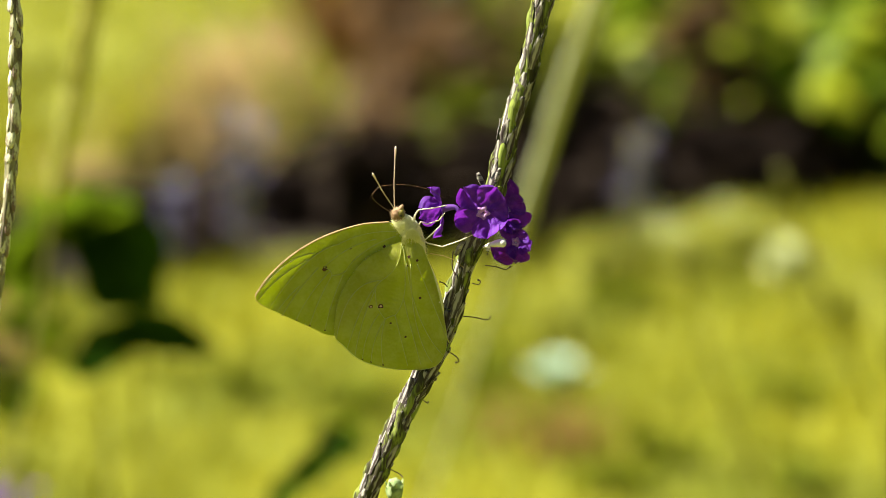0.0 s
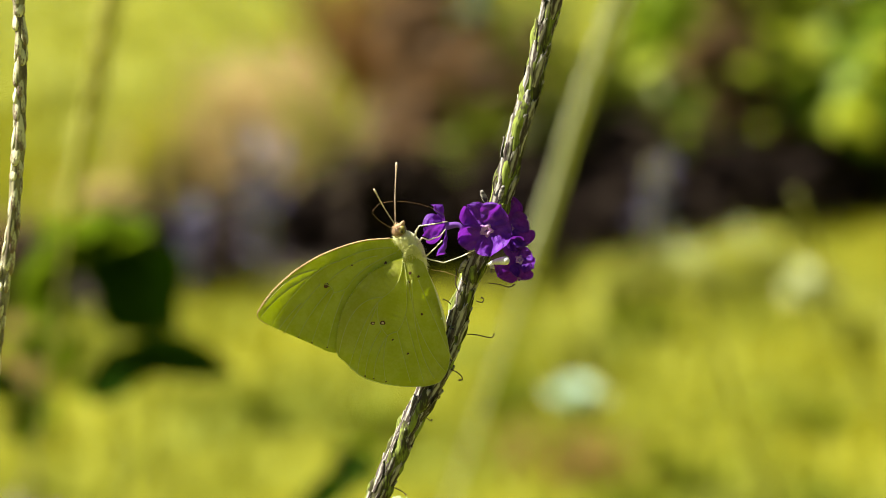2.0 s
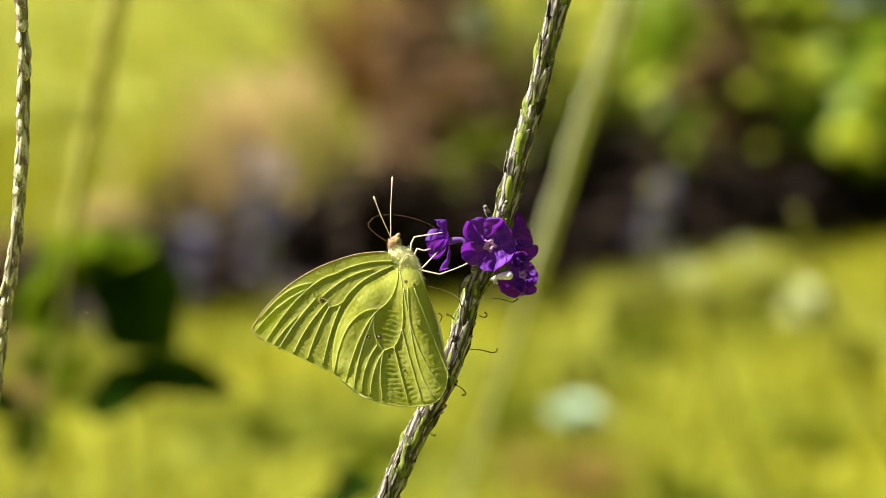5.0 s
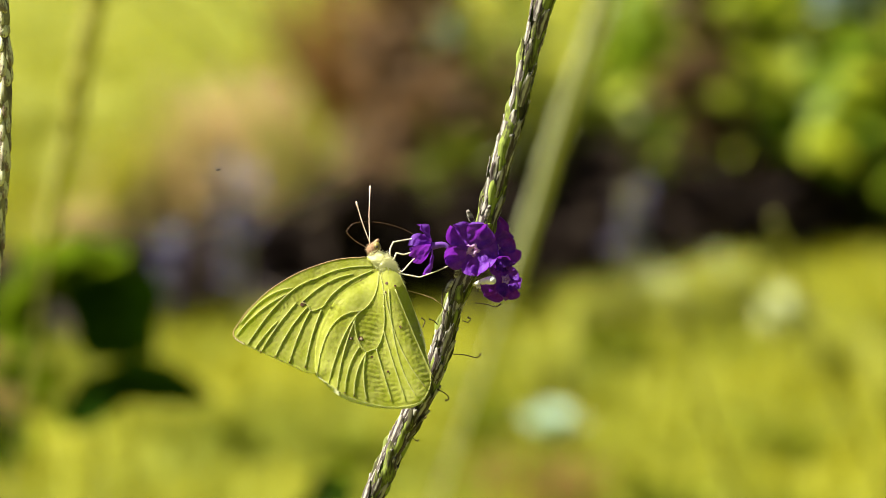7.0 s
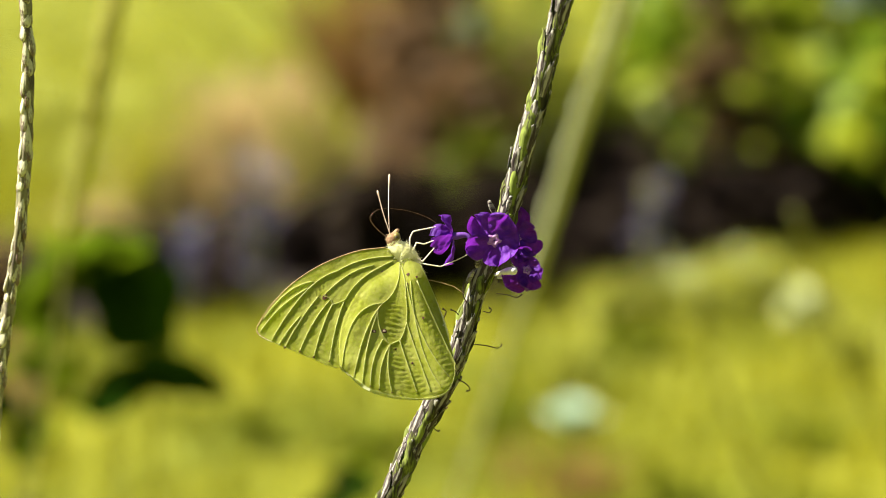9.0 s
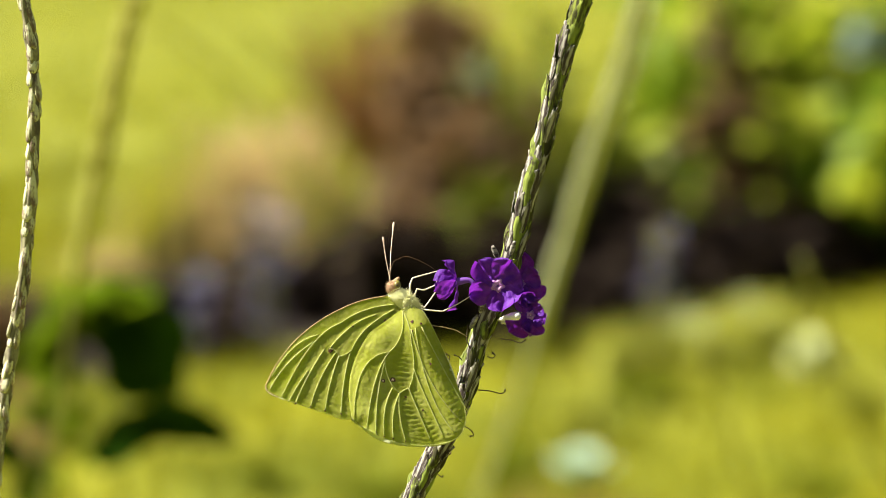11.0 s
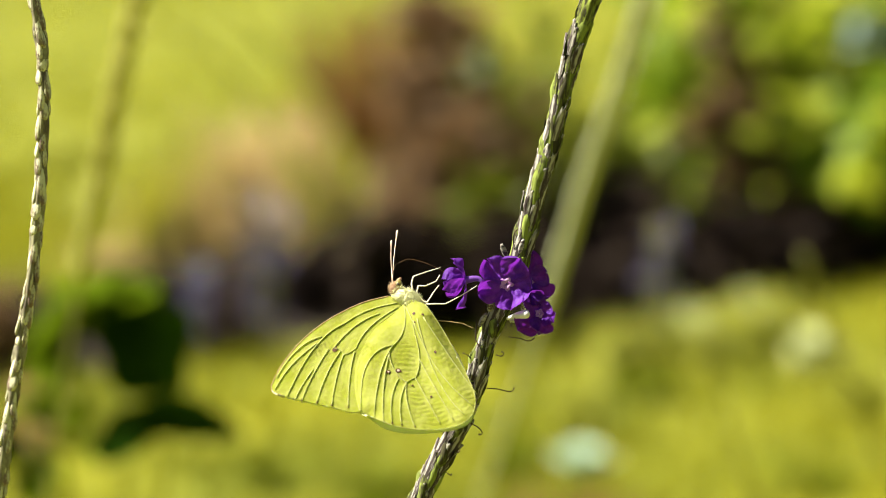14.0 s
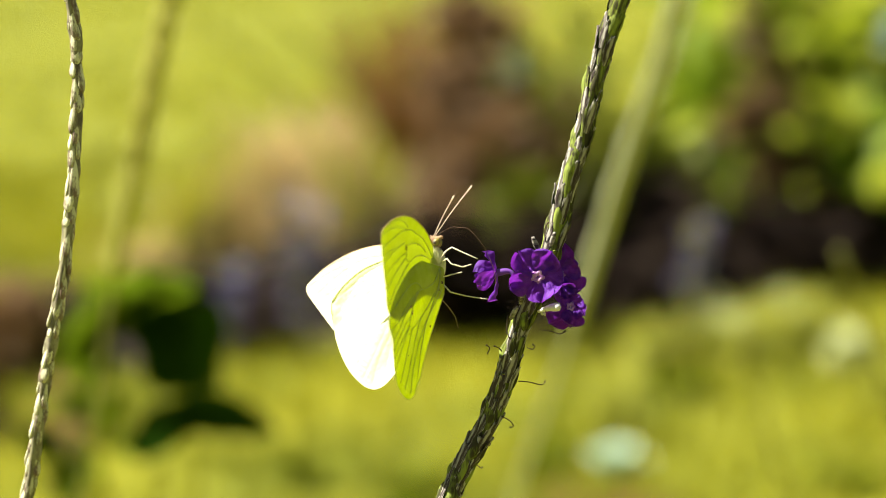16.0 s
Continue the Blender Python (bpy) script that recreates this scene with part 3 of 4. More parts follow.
def build_leafy_shoots():
    near = 1.9
    # main shoot: lighter colour for sunlit blades above, darker for broad shaded blades hanging below
    leaves = []
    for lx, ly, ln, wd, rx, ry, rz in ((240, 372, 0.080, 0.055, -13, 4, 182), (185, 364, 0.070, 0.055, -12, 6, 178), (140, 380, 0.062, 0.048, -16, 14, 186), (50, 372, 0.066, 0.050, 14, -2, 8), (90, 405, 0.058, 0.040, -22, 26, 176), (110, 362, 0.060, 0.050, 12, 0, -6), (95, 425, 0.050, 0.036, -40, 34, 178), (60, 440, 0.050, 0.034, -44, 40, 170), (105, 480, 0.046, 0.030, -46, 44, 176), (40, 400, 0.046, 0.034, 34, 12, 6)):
        leaves.append((lx, ly, ln, wd, rx, ry, rz, "lit_leaf", 0.0))
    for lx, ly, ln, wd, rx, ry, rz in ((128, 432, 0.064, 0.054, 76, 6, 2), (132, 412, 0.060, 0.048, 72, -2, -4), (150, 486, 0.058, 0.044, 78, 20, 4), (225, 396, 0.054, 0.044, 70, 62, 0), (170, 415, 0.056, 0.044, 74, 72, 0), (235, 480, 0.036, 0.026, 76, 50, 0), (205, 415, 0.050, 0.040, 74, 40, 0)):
        leaves.append((lx, ly, ln, wd, rx, ry, rz, "shaded_leaf", 0.0))
    broad_plant(170, 420, near, leaves, "leafy shoot, lower leaves coloured dark for shade, tops light for sun")
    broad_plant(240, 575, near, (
        (128, 662, 0.060, 0.028, 78, -42, 0, "shaded_leaf", 0.30), (215, 574, 0.076, 0.030, 78, 2, 0, "shaded_leaf", 0.24), (180, 588, 0.080, 0.026, 74, 0, 0, "shaded_leaf", 0.22), (145, 625, 0.052, 0.026, 76, -34, 0, "shaded_leaf", 0.2),
        (120, 560, 0.036, 0.020, -60, 50, 170, "lit_leaf", 0.0), (130, 640, 0.034, 0.022, -30, 40, 160, "lit_leaf", 0.0), (70, 655, 0.034, 0.022, -40, 50, 130, "lit_leaf", 0.0),
    ), "leafy shoot with one long arching leaf coloured dark for shade")
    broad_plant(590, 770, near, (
        (560, 775, 0.040, 0.026, 70, 10, 0, "shaded_leaf", 0.0), (630, 768, 0.050, 0.024, -70, 36, 182, "shaded_leaf", 0.0), (585, 800, 0.052, 0.024, -72, 40, 186, "shaded_leaf", 0.0), (600, 752, 0.030, 0.018, 12, 0, 20, "lit_leaf", 0.0), (530, 845, 0.040, 0.020, -66, 42, 188, "shaded_leaf", 0.0),
    ), "small leafy shoot with green leaves coloured dark for shade")
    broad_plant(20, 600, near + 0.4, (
        (10, 560, 0.045, 0.026, 50, 20, 10, "lit_leaf", 0.0), (70, 500, 0.045, 0.026, -50, 40, 170, "lit_leaf", 0.0), (75, 560, 0.040, 0.024, -60, 60, 172, "lit_leaf", 0.0), (15, 660, 0.045, 0.024, 66, 40, 0, "shaded_leaf", 0.1), (40, 700, 0.040, 0.022, -60, 50, 180, "lit_leaf", 0.0), (-20, 560, 0.045, 0.026, 40, 20, 0, "lit_leaf", 0.0), (-60, 620, 0.05, 0.03, 60, 30, 0, "shaded_leaf", 0.0), (-20, 690, 0.05, 0.026, 66, 40, 0, "shaded_leaf", 0.0),
    ), "small leafy shoot, leaves coloured dark for shade and light for sun")
    p = along(20, 560, 2.9)
    base = Vector((p.x, p.y, uneven(p.x, p.y)))
    ob = thing("dead_flower_head", base, "withered brown flower head on a thin stalk", "flower")
    part("stalk", tube(spline([(0.02, 0, 0), (0, 0, p.z * 0.6), (0, 0, p.z)], 10), 0.002, 6), M["olive_stem"], ob)
    part("floret", foliage("withered_head", 50, lambda r, z=p.z: (r.gauss(0, 0.016), r.gauss(0, 0.016), z + r.gauss(0, 0.022)), 0.022, M["rust_grass"]), None, ob, kind="stuff")
    # violet blossoms low beside the shoots
    p = along(2, 872, 2.2)
    base = Vector((p.x, p.y, uneven(p.x, p.y)))
    ob = thing("far_flower", base, "small violet flower head on a thin stalk", "flower")
    part("stalk", tube(spline([(0.02, 0, 0), (0, 0, p.z * 0.6), (0, 0, p.z)], 10), 0.002, 6), M["olive_stem"], ob)
    part("floret", foliage("violet_head", 60, lambda r, z=p.z: (r.gauss(0, 0.008), r.gauss(0, 0.008), z + r.gauss(0, 0.008)), 0.014, M["violet_far"]), None, ob, kind="stuff")


def build_back_stems():
    rows = (
        ("blur_stem", ((1140, -300), (1092, -120), (1053, 0), (1000, 150), (942, 330), (880, 520), (818, 700), (762, 860), (705, 1010)), (1.0, 2.4), 0.0051, "grey-green porterweed stem standing behind, out of focus"),
        ("pale_olive_stem", ((205, -180), (165, -10), (140, 130), (110, 280), (88, 420), (68, 560), (48, 700), (30, 900)), (1.15, 1.40), 0.0046, "olive porterweed stem standing behind, out of focus"),
        ("olive_stem", ((1380, 300), (1440, 480), (1510, 650), (1590, 850)), (1.9, 2.3), 0.0028, "thin leaning olive stem farther back"),
        ("olive_stem", ((1210, 430), (1250, 600), (1300, 760), (1350, 900)), (2.0, 2.3), 0.0020, "thin leaning olive stem farther back"),
    )
    for m, pts, dist, r, label in rows:
        path = [along(x, y, dist[0] + (dist[1] - dist[0]) * i / (len(pts) - 1)) for i, (x, y) in enumerate(pts)]
        path.reverse()
        low = path[0]
        foot = Vector((low.x - 0.02, low.y, uneven(low.x, low.y)))
        ob = thing("background_plant", foot, label, "flower stem", "background stems")
        curve = spline([(0, 0, 0), (low - foot) * 0.5, *[q - foot for q in path]], 90)
        if r > 0.003:             # a thin stalk below the flowering spike
            k = 50 if m == "blur_stem" else 56
            part("stalk", tube(curve[:k], 0.0019 if m == "blur_stem" else 0.0014, 10), M["blur_stem" if m == "blur_stem" else "olive_stem"], ob)
            curve = curve[k - 1:]
        part("rachis", tube(curve, lambda t, r=r: r * (1.05 - 0.25 * t), 12, 0.25, 260), M[m], ob)
        bract = leaf_mesh("bract", 0.010, 0.0035, M[m], -0.05, 0.3, 4, 3)
        for i in range(80):
            s = (30 + i * 0.72) / 90 * (len(curve) - 1)
            j = min(int(s), len(curve) - 2)
            q, d = curve[j].lerp(curve[j + 1], s - int(s)), (curve[j + 1] - curve[j]).normalized()
            a = i * 2.4
            side = (Vector((math.cos(a), math.sin(a), 0)) - d * d.dot(Vector((math.cos(a), math.sin(a), 0)))).normalized()
            x = (d + side * 0.15).normalized()
            yv = side.cross(x).normalized()
            mm = Matrix((x, yv, x.cross(yv))).transposed().to_4x4()
            b = part("bract", bract, None, ob)
            b.matrix_basis = Matrix.Translation(q + side * r * 0.9) @ mm


# ---------------------------------------------------------------- porterweed stems in focus
def bract_mesh(name, length, width, thick, material, seedling=0):
    """A ragged, ribbed scale lying along +x, its back towards +z, with a torn, slightly lifted tip."""
    verts, faces = [], []
    nx, ny = 9, 7
    for i in range(nx + 1):
        t = i / nx
        half = 0.5 * width * (0.70 + 0.45 * math.sin(math.pi * min(1, t * 1.1)) - 0.75 * max(0, t - 0.6) ** 1.3)
        half *= 1 + 0.30 * noise.noise(Vector((5 * t, seedling * 3.1, 0.5)))
        for j in range(ny):
            s = 2 * j / (ny - 1) - 1
            z = thick * (1 - s * s) ** 0.8 * (0.45 + 0.6 * t)
            z += 0.45 * thick * noise.noise(Vector((3.0 * t, 3.5 * s, seedling * 5.7))) + 0.18 * thick * math.cos(7 * s + seedling) * (1 - s * s)
            if i == nx:
                z += 0.3 * thick
            tear = 1 - 0.22 * t * abs(noise.noise(Vector((s * 4, seedling * 2.3, 2))))
            verts.append((length * t * tear, s * half, z))
    for i in range(nx):
        for j in range(ny - 1):
            a = i * ny + j
            faces.append((a, a + 1, a + ny + 1, a + ny))
    k = len(verts)
    verts.append((length * 0.8, 0, -0.5 * thick))
    rim = [nx * ny + j for j in range(ny)]
    faces += [(p, q, k) for p, q in zip(rim, rim[1:])]
    return raw_mesh(name, verts, faces, material)


def bead_mesh(name, length, width, thick, material):
    """A plump seed-like calyx lying along +x, thick towards its free end."""
    bm = bmesh.new()
    bmesh.ops.create_uvsphere(bm, u_segments=10, v_segments=8, radius=1.0)
    for v in bm.verts:
        x, y, z = v.co.z, v.co.x, v.co.y
        f = 0.80 + 0.28 * x + 0.10 * noise.noise(Vector((x * 2, y * 2, z * 2)))
        v.co = Vector((length * 0.5 * (x + 1), width * 0.5 * y * f, thick * z * f))
    return to_mesh(name, bm, material)


def stem(points, radius, core, scales, label, rise, seedling, foot, slope=0.12, depth=0.0, size=(4.8, 1.9, 0.40), hanging=False):
    """A flower spike: a ridged rachis with scale-like bracts in a spiral, rooted at the ground."""
    base = Vector((foot[0], foot[1], uneven(foot[0], foot[1])))
    ob = thing("porterweed_plant", base, label, "flower stem", "porterweed stems")
    seen = [plan(x, z, depth) - base for x, z in points]
    low = seen[0]
    lower = spline([Vector((0, 0, -0.01)), Vector((low.x * 0.35, low.y * 0.4, low.z * 0.45)), low], 40)
    upper = spline(seen, 260)
    part("lower_stalk", tube(lower, lambda t: radius * (1.35 - 0.35 * t), 12, 0.12, 300), core, ob)
    part("rachis", tube(upper, lambda t: radius * (1 - 0.22 * t) * (1 + 0.05 * math.sin(t * 130)), 28, 0.42, 620, 4), core, ob)
    rng = random.Random(seedling)
    total = sum((b - a).length for a, b in zip(upper, upper[1:]))
    kinds = ((1.0, 1.0, scales[0]), (1.15, 0.9, scales[1]), (0.85, 1.1, scales[2]), (1.0, 0.8, scales[0]), (0.7, 1.15, scales[1]), (1.2, 0.7, scales[0]))
    shapes = [bead_mesh("bract", size[0] * MM * f, size[1] * MM * g, size[2] * MM, m) if hanging else bract_mesh("bract", size[0] * MM * f, size[1] * MM * g, size[2] * MM, m, n)
              for n, (f, g, m) in enumerate(kinds)]
    count = int(total / rise)
    fr = frames_along(upper)
    for i in range(count):
        s = (i + rng.uniform(-0.2, 0.2)) / count * 256
        j = max(0, min(int(s), 258))
        q, d, a, b = fr[j]
        w = i * 2.3998 + rng.uniform(-0.25, 0.25)
        side = a * math.cos(w) + b * math.sin(w)
        r = radius * (1 - 0.22 * j / 260)
        if hanging:
            d = -d
        x = (d + side * (slope + rng.uniform(-0.03, 0.05))).normalized()
        yv = side.cross(x).normalized()
        mm = Matrix((x, yv, x.cross(yv))).transposed().to_4x4()
        pick = rng.randrange(6)
        if not hanging and pick in (1, 4) and j < 110:      # the older, lower scales are dry
            pick = 0
        o = part("bract", shapes[pick], None, ob)
        o.matrix_basis = Matrix.Translation(q + side * r * (0.70 if hanging else 0.86)) @ mm @ pose(0, 0, 0, rng.uniform(-14, 14), 0, 0) @ Matrix.Scale(rng.uniform(0.8, 1.15) , 4)
    return ob, base


def build_stems():
    main = ((-310, -790), (-255, -640), (-204, -510), (-160, -412), (-128, -342), (-92, -276), (-60, -196), (-38, -118), (-6, -40), (25, 50), (46, 138), (76, 245), (106, 372), (143, 490), (190, 640), (225, 760))
    ob, base = stem(main, 2.2 * MM, M["rachis"], (M["bract"], M["bract_green"], M["bract"]), "green and grey porterweed flower stem with dark scaly bracts", 0.95 * MM, 3, (-0.12, 0.03), 0.03, 0.0, (6.0, 2.2, 0.40))
    # spent styles: thin dark hooks on the spike
    hooks = (
        ((4, -96), (24, -98), (40, -102), (50, -98)), ((-18, -128), (-8, -130), (-4, -124), (-8, -122)), ((-34, -188), (-14, -189), (6, -193), (13, -191), (14, -187)),
        ((-62, -252), (-52, -256), (-44, -262), (-42, -270), (-48, -271)), ((-90, -298), (-84, -304), (-82, -300)), ((-106, -340), (-98, -345), (-96, -342)),
        ((-164, -468), (-150, -474), (-142, -480)), ((-52, -70), (-54, -96), (-48, -112)), ((-62, -135), (-68, -128), (-76, -124)), ((-88, -140), (-84, -128), (-90, -122)),
        ((2, -60), (10, -66), (8, -76)), ((14, 60), (12, 82), (18, 96)),
    )
    for h in hooks:
        pts = spline([plan(x, z, -0.0015 - 0.0004 * (i % 3)) - base for i, (x, z) in enumerate(h)], 22)
        o = part("spent_style", tube(pts, lambda t: (0.12 if t < 0.88 else 0.22 - 0.1 * (1 - t)) * MM, 6), M["style"], ob, "thin dark curling style")
    # calyces that clasp the flowers
    for x, z, dx, dz, ln in ((2, 44, -10, 24, 3.4), (-30, -50, 6, 30, 4.0), (-48, -78, 14, 26, 3.4), (22, 52, 8, 26, 3.4)):
        p = plan(x, z, -0.0016) - base
        d = Vector((dx, -6, dz)).normalized()
        path = [p + d * ln * MM * t / 7 for t in range(8)]
        part("calyx", tube(path, lambda t: (0.30 + 0.30 * math.sin(math.pi * t)) * MM, 10, 0.25, 900, 5), M["bract"], ob, "grey-green calyx")
    left = ((-1010, -820), (-973, -622), (-948, -508), (-927, -414), (-915, -325), (-898, -221), (-882, -117), (-864, -13), (-853, 91), (-846, 195), (-842, 299), (-845, 405), (-861, 509), (-889, 628), (-911, 754))
    swaying = stem(left, 1.32 * MM, M["pale_rachis"], (M["pale_bract"], M["pale_bract"], M["pale_bract"]), "pale cream-green porterweed stem with beaded scales", 1.25 * MM, 8, (-0.16, 0.05), 0.05, 0.018, (5.6, 2.3, 0.57), True)[0]
    # a hairy green bud that shows beside the lower spike
    c = plan(-158, -500, 0.004)
    base = Vector((c.x + 0.01, 0.03, uneven(c.x, 0.03)))
    ob = thing("budding_shoot", base, "short shoot ending in a hairy pale green bud", "plant")
    part("stalk", tube(spline([(0, 0, 0), (c - base) * 0.6 + Vector((0.004, 0, 0)), c - base - Vector((0, 0, 0.004))], 20), 0.0009, 8), M["olive_stem"], ob)
    part("bud", ball(c - base - Vector((0, 0, 0.0022)), (0.0018, 0.0018, 0.0026), lump=0.2), M["bud"], ob)
    lf = leaf_mesh("bract", 0.005, 0.0016, M["bud"], -0.1, 0.3, 4, 3)
    for i in range(9):
        q = part("bract", lf, None, ob)
        v = c - base - Vector((0, 0, 0.0045))
        q.matrix_basis = pose(v.x, v.y, v.z, 0, -60 + 4 * (i % 3), i * 40)
    return swaying


# ---------------------------------------------------------------- violet flowers
def petal_mesh(name, length, width, curl, seedling):
    """A rounded, ruffled lobe along +x with a narrow foot; +z is its face."""
    rng = random.Random(seedling)
    ph, a, q = rng.uniform(0, 6), rng.uniform(0.7, 1.4), rng.uniform(-0.25, 0.25)
    nx, ny = 16, 15
    verts, faces = [], []
    for i in range(nx + 1):
        t = i / nx
        half = 0.5 * width * (0.30 + 0.82 * math.sin(math.pi * min(1.0, 0.05 + 0.72 * t)) ** 1.2) * (1 if t < 0.72 else math.sqrt(max(0.03, 1 - ((t - 0.72) / 0.285) ** 2)))
        for j in range(ny):
            s = 2 * j / (ny - 1) - 1
            x = length * (t - 0.06 * t ** 6 * math.exp(-(s / 0.25) ** 2))
            z = curl * length * t * t + (0.10 + 0.12 * t) * width * s * s * t - 0.05 * length * t * math.exp(-(s / 0.2) ** 2)
            z += 0.16 * length * t * t * a * math.sin(4.6 * s + ph) + 0.07 * length * math.sin(10 * s + 8 * t + ph) * t + 0.02 * length * math.sin(17 * t + 5 * s + ph)
            z -= 0.30 * length * max(0.0, t - 0.8) * a
            verts.append((x, s * half + q * length * t * t * 0.3, z))
    for i in range(nx):
        for j in range(ny - 1):
            k = i * ny + j
            faces.append((k, k + 1, k + ny + 1, k + ny))
    return raw_mesh(name, verts, faces, M["petal"])


def flower(at, facing, radius, lobes, label, tube_to, white=False, curl=(0.05, 0.22), wide=1.0):
    """A five-lobed corolla facing a direction, with pale throat and a bent tube that leads to the spike.
    Each lobe: direction round the throat, length and width as shares of the radius, lift off the face."""
    ob = thing("porterweed_flower", at, label, "flower", "violet flowers")
    face = Vector(facing).normalized()
    m = face.to_track_quat("Z", "Y").to_matrix().to_4x4()
    rng = random.Random(label)
    for i, (turn, ln, wd, up) in enumerate(lobes):
        p = part("petal", petal_mesh("petal", radius * ln, radius * wd, rng.uniform(*curl), label + str(i)), None, ob)
        p.matrix_basis = m @ pose(0, 0, 0, 0, 0, turn) @ pose(radius * 0.07, 0, 0.012 * radius * (i % 3), rng.uniform(-14, 14), -up, 0)
    ring = []
    bm = bmesh.new()
    for r, z in ((0.23, 0.045), (0.18, 0.075), (0.11, 0.075), (0.06, 0.03), (0.02, -0.04)):
        ring.append([bm.verts.new(m @ Vector((radius * wide * r * (1 + 0.24 * math.cos(5 * w + 0.5)) * math.cos(w), radius * wide * r * (1 + 0.24 * math.cos(5 * w + 0.5)) * math.sin(w), radius * z))) for w in [k * math.pi / 10 for k in range(20)]])
    for a, b in zip(ring, ring[1:]):
        for j in range(20):
            bm.faces.new((a[j], a[(j + 1) % 20], b[(j + 1) % 20], b[j]))
    part("throat", bm, M["throat"], ob, "pale pink throat")
    end = Vector(tube_to) - Vector(at)
    path = spline([-face * radius * 0.02, -face * radius * 0.55, end * 0.6 - face * radius * 0.4, end], 16)
    part("corolla_tube", tube(path, lambda t: radius * (0.17 - 0.09 * min(1, 1.6 * t)), 12, 0.08, 700), M["white_tube" if white else "tube"], ob, "white tube" if white else "violet tube")
    return ob


def build_flowers():
    flower(plan(0, 3, -0.0050), (-0.12, -1, 0.10), 5.7 * MM, ((62, 1.02, 1.0, 6), (132, 1.06, 0.92, -8), (198, 1.0, 0.86, 4), (282, 0.92, 0.90, 12), (346, 0.86, 0.95, -4)),
           "open violet five-lobed flower facing out from the stem", plan(4, -34, -0.001))
    flower(plan(58, -52, -0.0034), (0.14, -0.84, 0.40), 5.4 * MM, ((218, 1.02, 0.98, -6), (266, 0.78, 0.92, 4), (322, 0.60, 0.62, 16), (36, 0.50, 0.62, 20), (112, 0.80, 0.84, 0)),
           "violet flower turned aside with a white tube", plan(8, -66, -0.002), True, wide=0.75)
    flower(plan(41, 1, -0.0012), (0.26, -0.86, 0.38), 6.0 * MM, ((79, 1.06, 0.72, 2), (24, 0.62, 0.72, 10), (312, 0.78, 0.80, 0), (272, 0.78, 0.72, -4), (160, 0.52, 0.6, 0)),
           "violet flower turned half aside behind the others", plan(12, 8, 0.001), wide=0.6)
    flower(plan(-72, 6, -0.0020), (-0.95, 0.08, -0.12), 4.7 * MM, ((88, 0.94, 0.62, 2), (18, 0.92, 1.0, 48), (330, 0.98, 0.95, 24), (264, 1.15, 0.72, -2), (172, 0.8, 0.8, 30)),
           "small violet flower seen from the side on its tube", plan(-48, -6, -0.003), False, (0.15, 0.4), 0.35)
    # white tube in the light below the open flower
    a, b = plan(2, -62, -0.0022), plan(38, -45, -0.0088)
    ob = thing("flower_bud", a, "white unopened corolla tube below the open flower", "flower bud")
    path = spline([(0, 0, 0), (b - a) * 0.5 + Vector((0, -0.001, 0.0004)), b - a], 12)
    part("corolla_tube", tube(path, lambda t: (0.30 + 0.70 * t) * math.sqrt(max(0.02, 1 - max(0.0, (t - 0.85) / 0.16) ** 2)) * MM, 14, 0.1, 800), M["white_tube"], ob)


# ---------------------------------------------------------------- the butterfly
HINGE = Vector((0.43, 0, -0.90)).normalized()          # from head to tail in the butterfly's own space
PIVOT = Vector((5 * UNIT, 0, -12 * UNIT))
GROW = 1.022
FORE_RIM = ((-32, 9), (-82, 5), (-142, -14), (-192, -42), (-232, -77), (-255, -107), (-261, -121), (-250, -134), (-212, -154), (-172, -174), (-125, -192), (-80, -150), (-40, -90), (0, -30))
HIND_RIM = ((-32, -30), (-72, -53), (-106, -97), (-123, -142), (-126, -190), (-112, -208), (-82, -234), (-42, -250), (-2, -257), (36, -255), (58, -240), (68, -205), (58, -142), (43, -82), (24, -30))
FORE_VEINS = (((-20, -8), (-72, -11), (-118, -28)), ((-118, -28), (-175, -61), (-239, -141)), ((-159, -43), (-204, -59), (-248, -102)), ((-170, -54), (-219, -85), (-256, -124)), ((-153, -69), (-189, -112), (-216, -153)), ((-134, -77), (-167, -117), (-192, -162)), ((-130, -84), (-152, -127), (-169, -173)), ((-111, -83), (-129, -129), (-143, -182)), ((-144, -69), (-134, -74), (-130, -84)), ((-130, -84), (-118, -82), (-106, -76)), ((-21, -16), (-74, -42), (-106, -76)), ((-54, -21), (-100, -36), (-144, -69)), ((-186, -101), (-208, -124), (-227, -149)))
HIND_VEINS = (((-12, -25), (-21, -65), (-46, -91)), ((-46, -91), (-96, -116), (-124, -197)), ((-46, -91), (-79, -139), (-106, -216)), ((-57, -108), (-79, -166), (-92, -225)), ((-55, -101), (-54, -134), (-39, -162)), ((-39, -162), (-57, -197), (-64, -238)), ((-50, -152), (-70, -188), (-79, -232)), ((-39, -162), (-46, -201), (-43, -245)), ((-6, -83), (-8, -125), (-22, -156)), ((-22, -156), (-30, -158), (-39, -162)), ((-22, -156), (-12, -199), (0, -249)), ((-8, -125), (5, -179), (23, -248)), ((-4, -58), (19, -157), (60, -229)), ((14, -58), (46, -143), (72, -209)), ((-10, -28), (-6, -54), (-6, -83)), ((3, -58), (14, -170), (42, -242)))


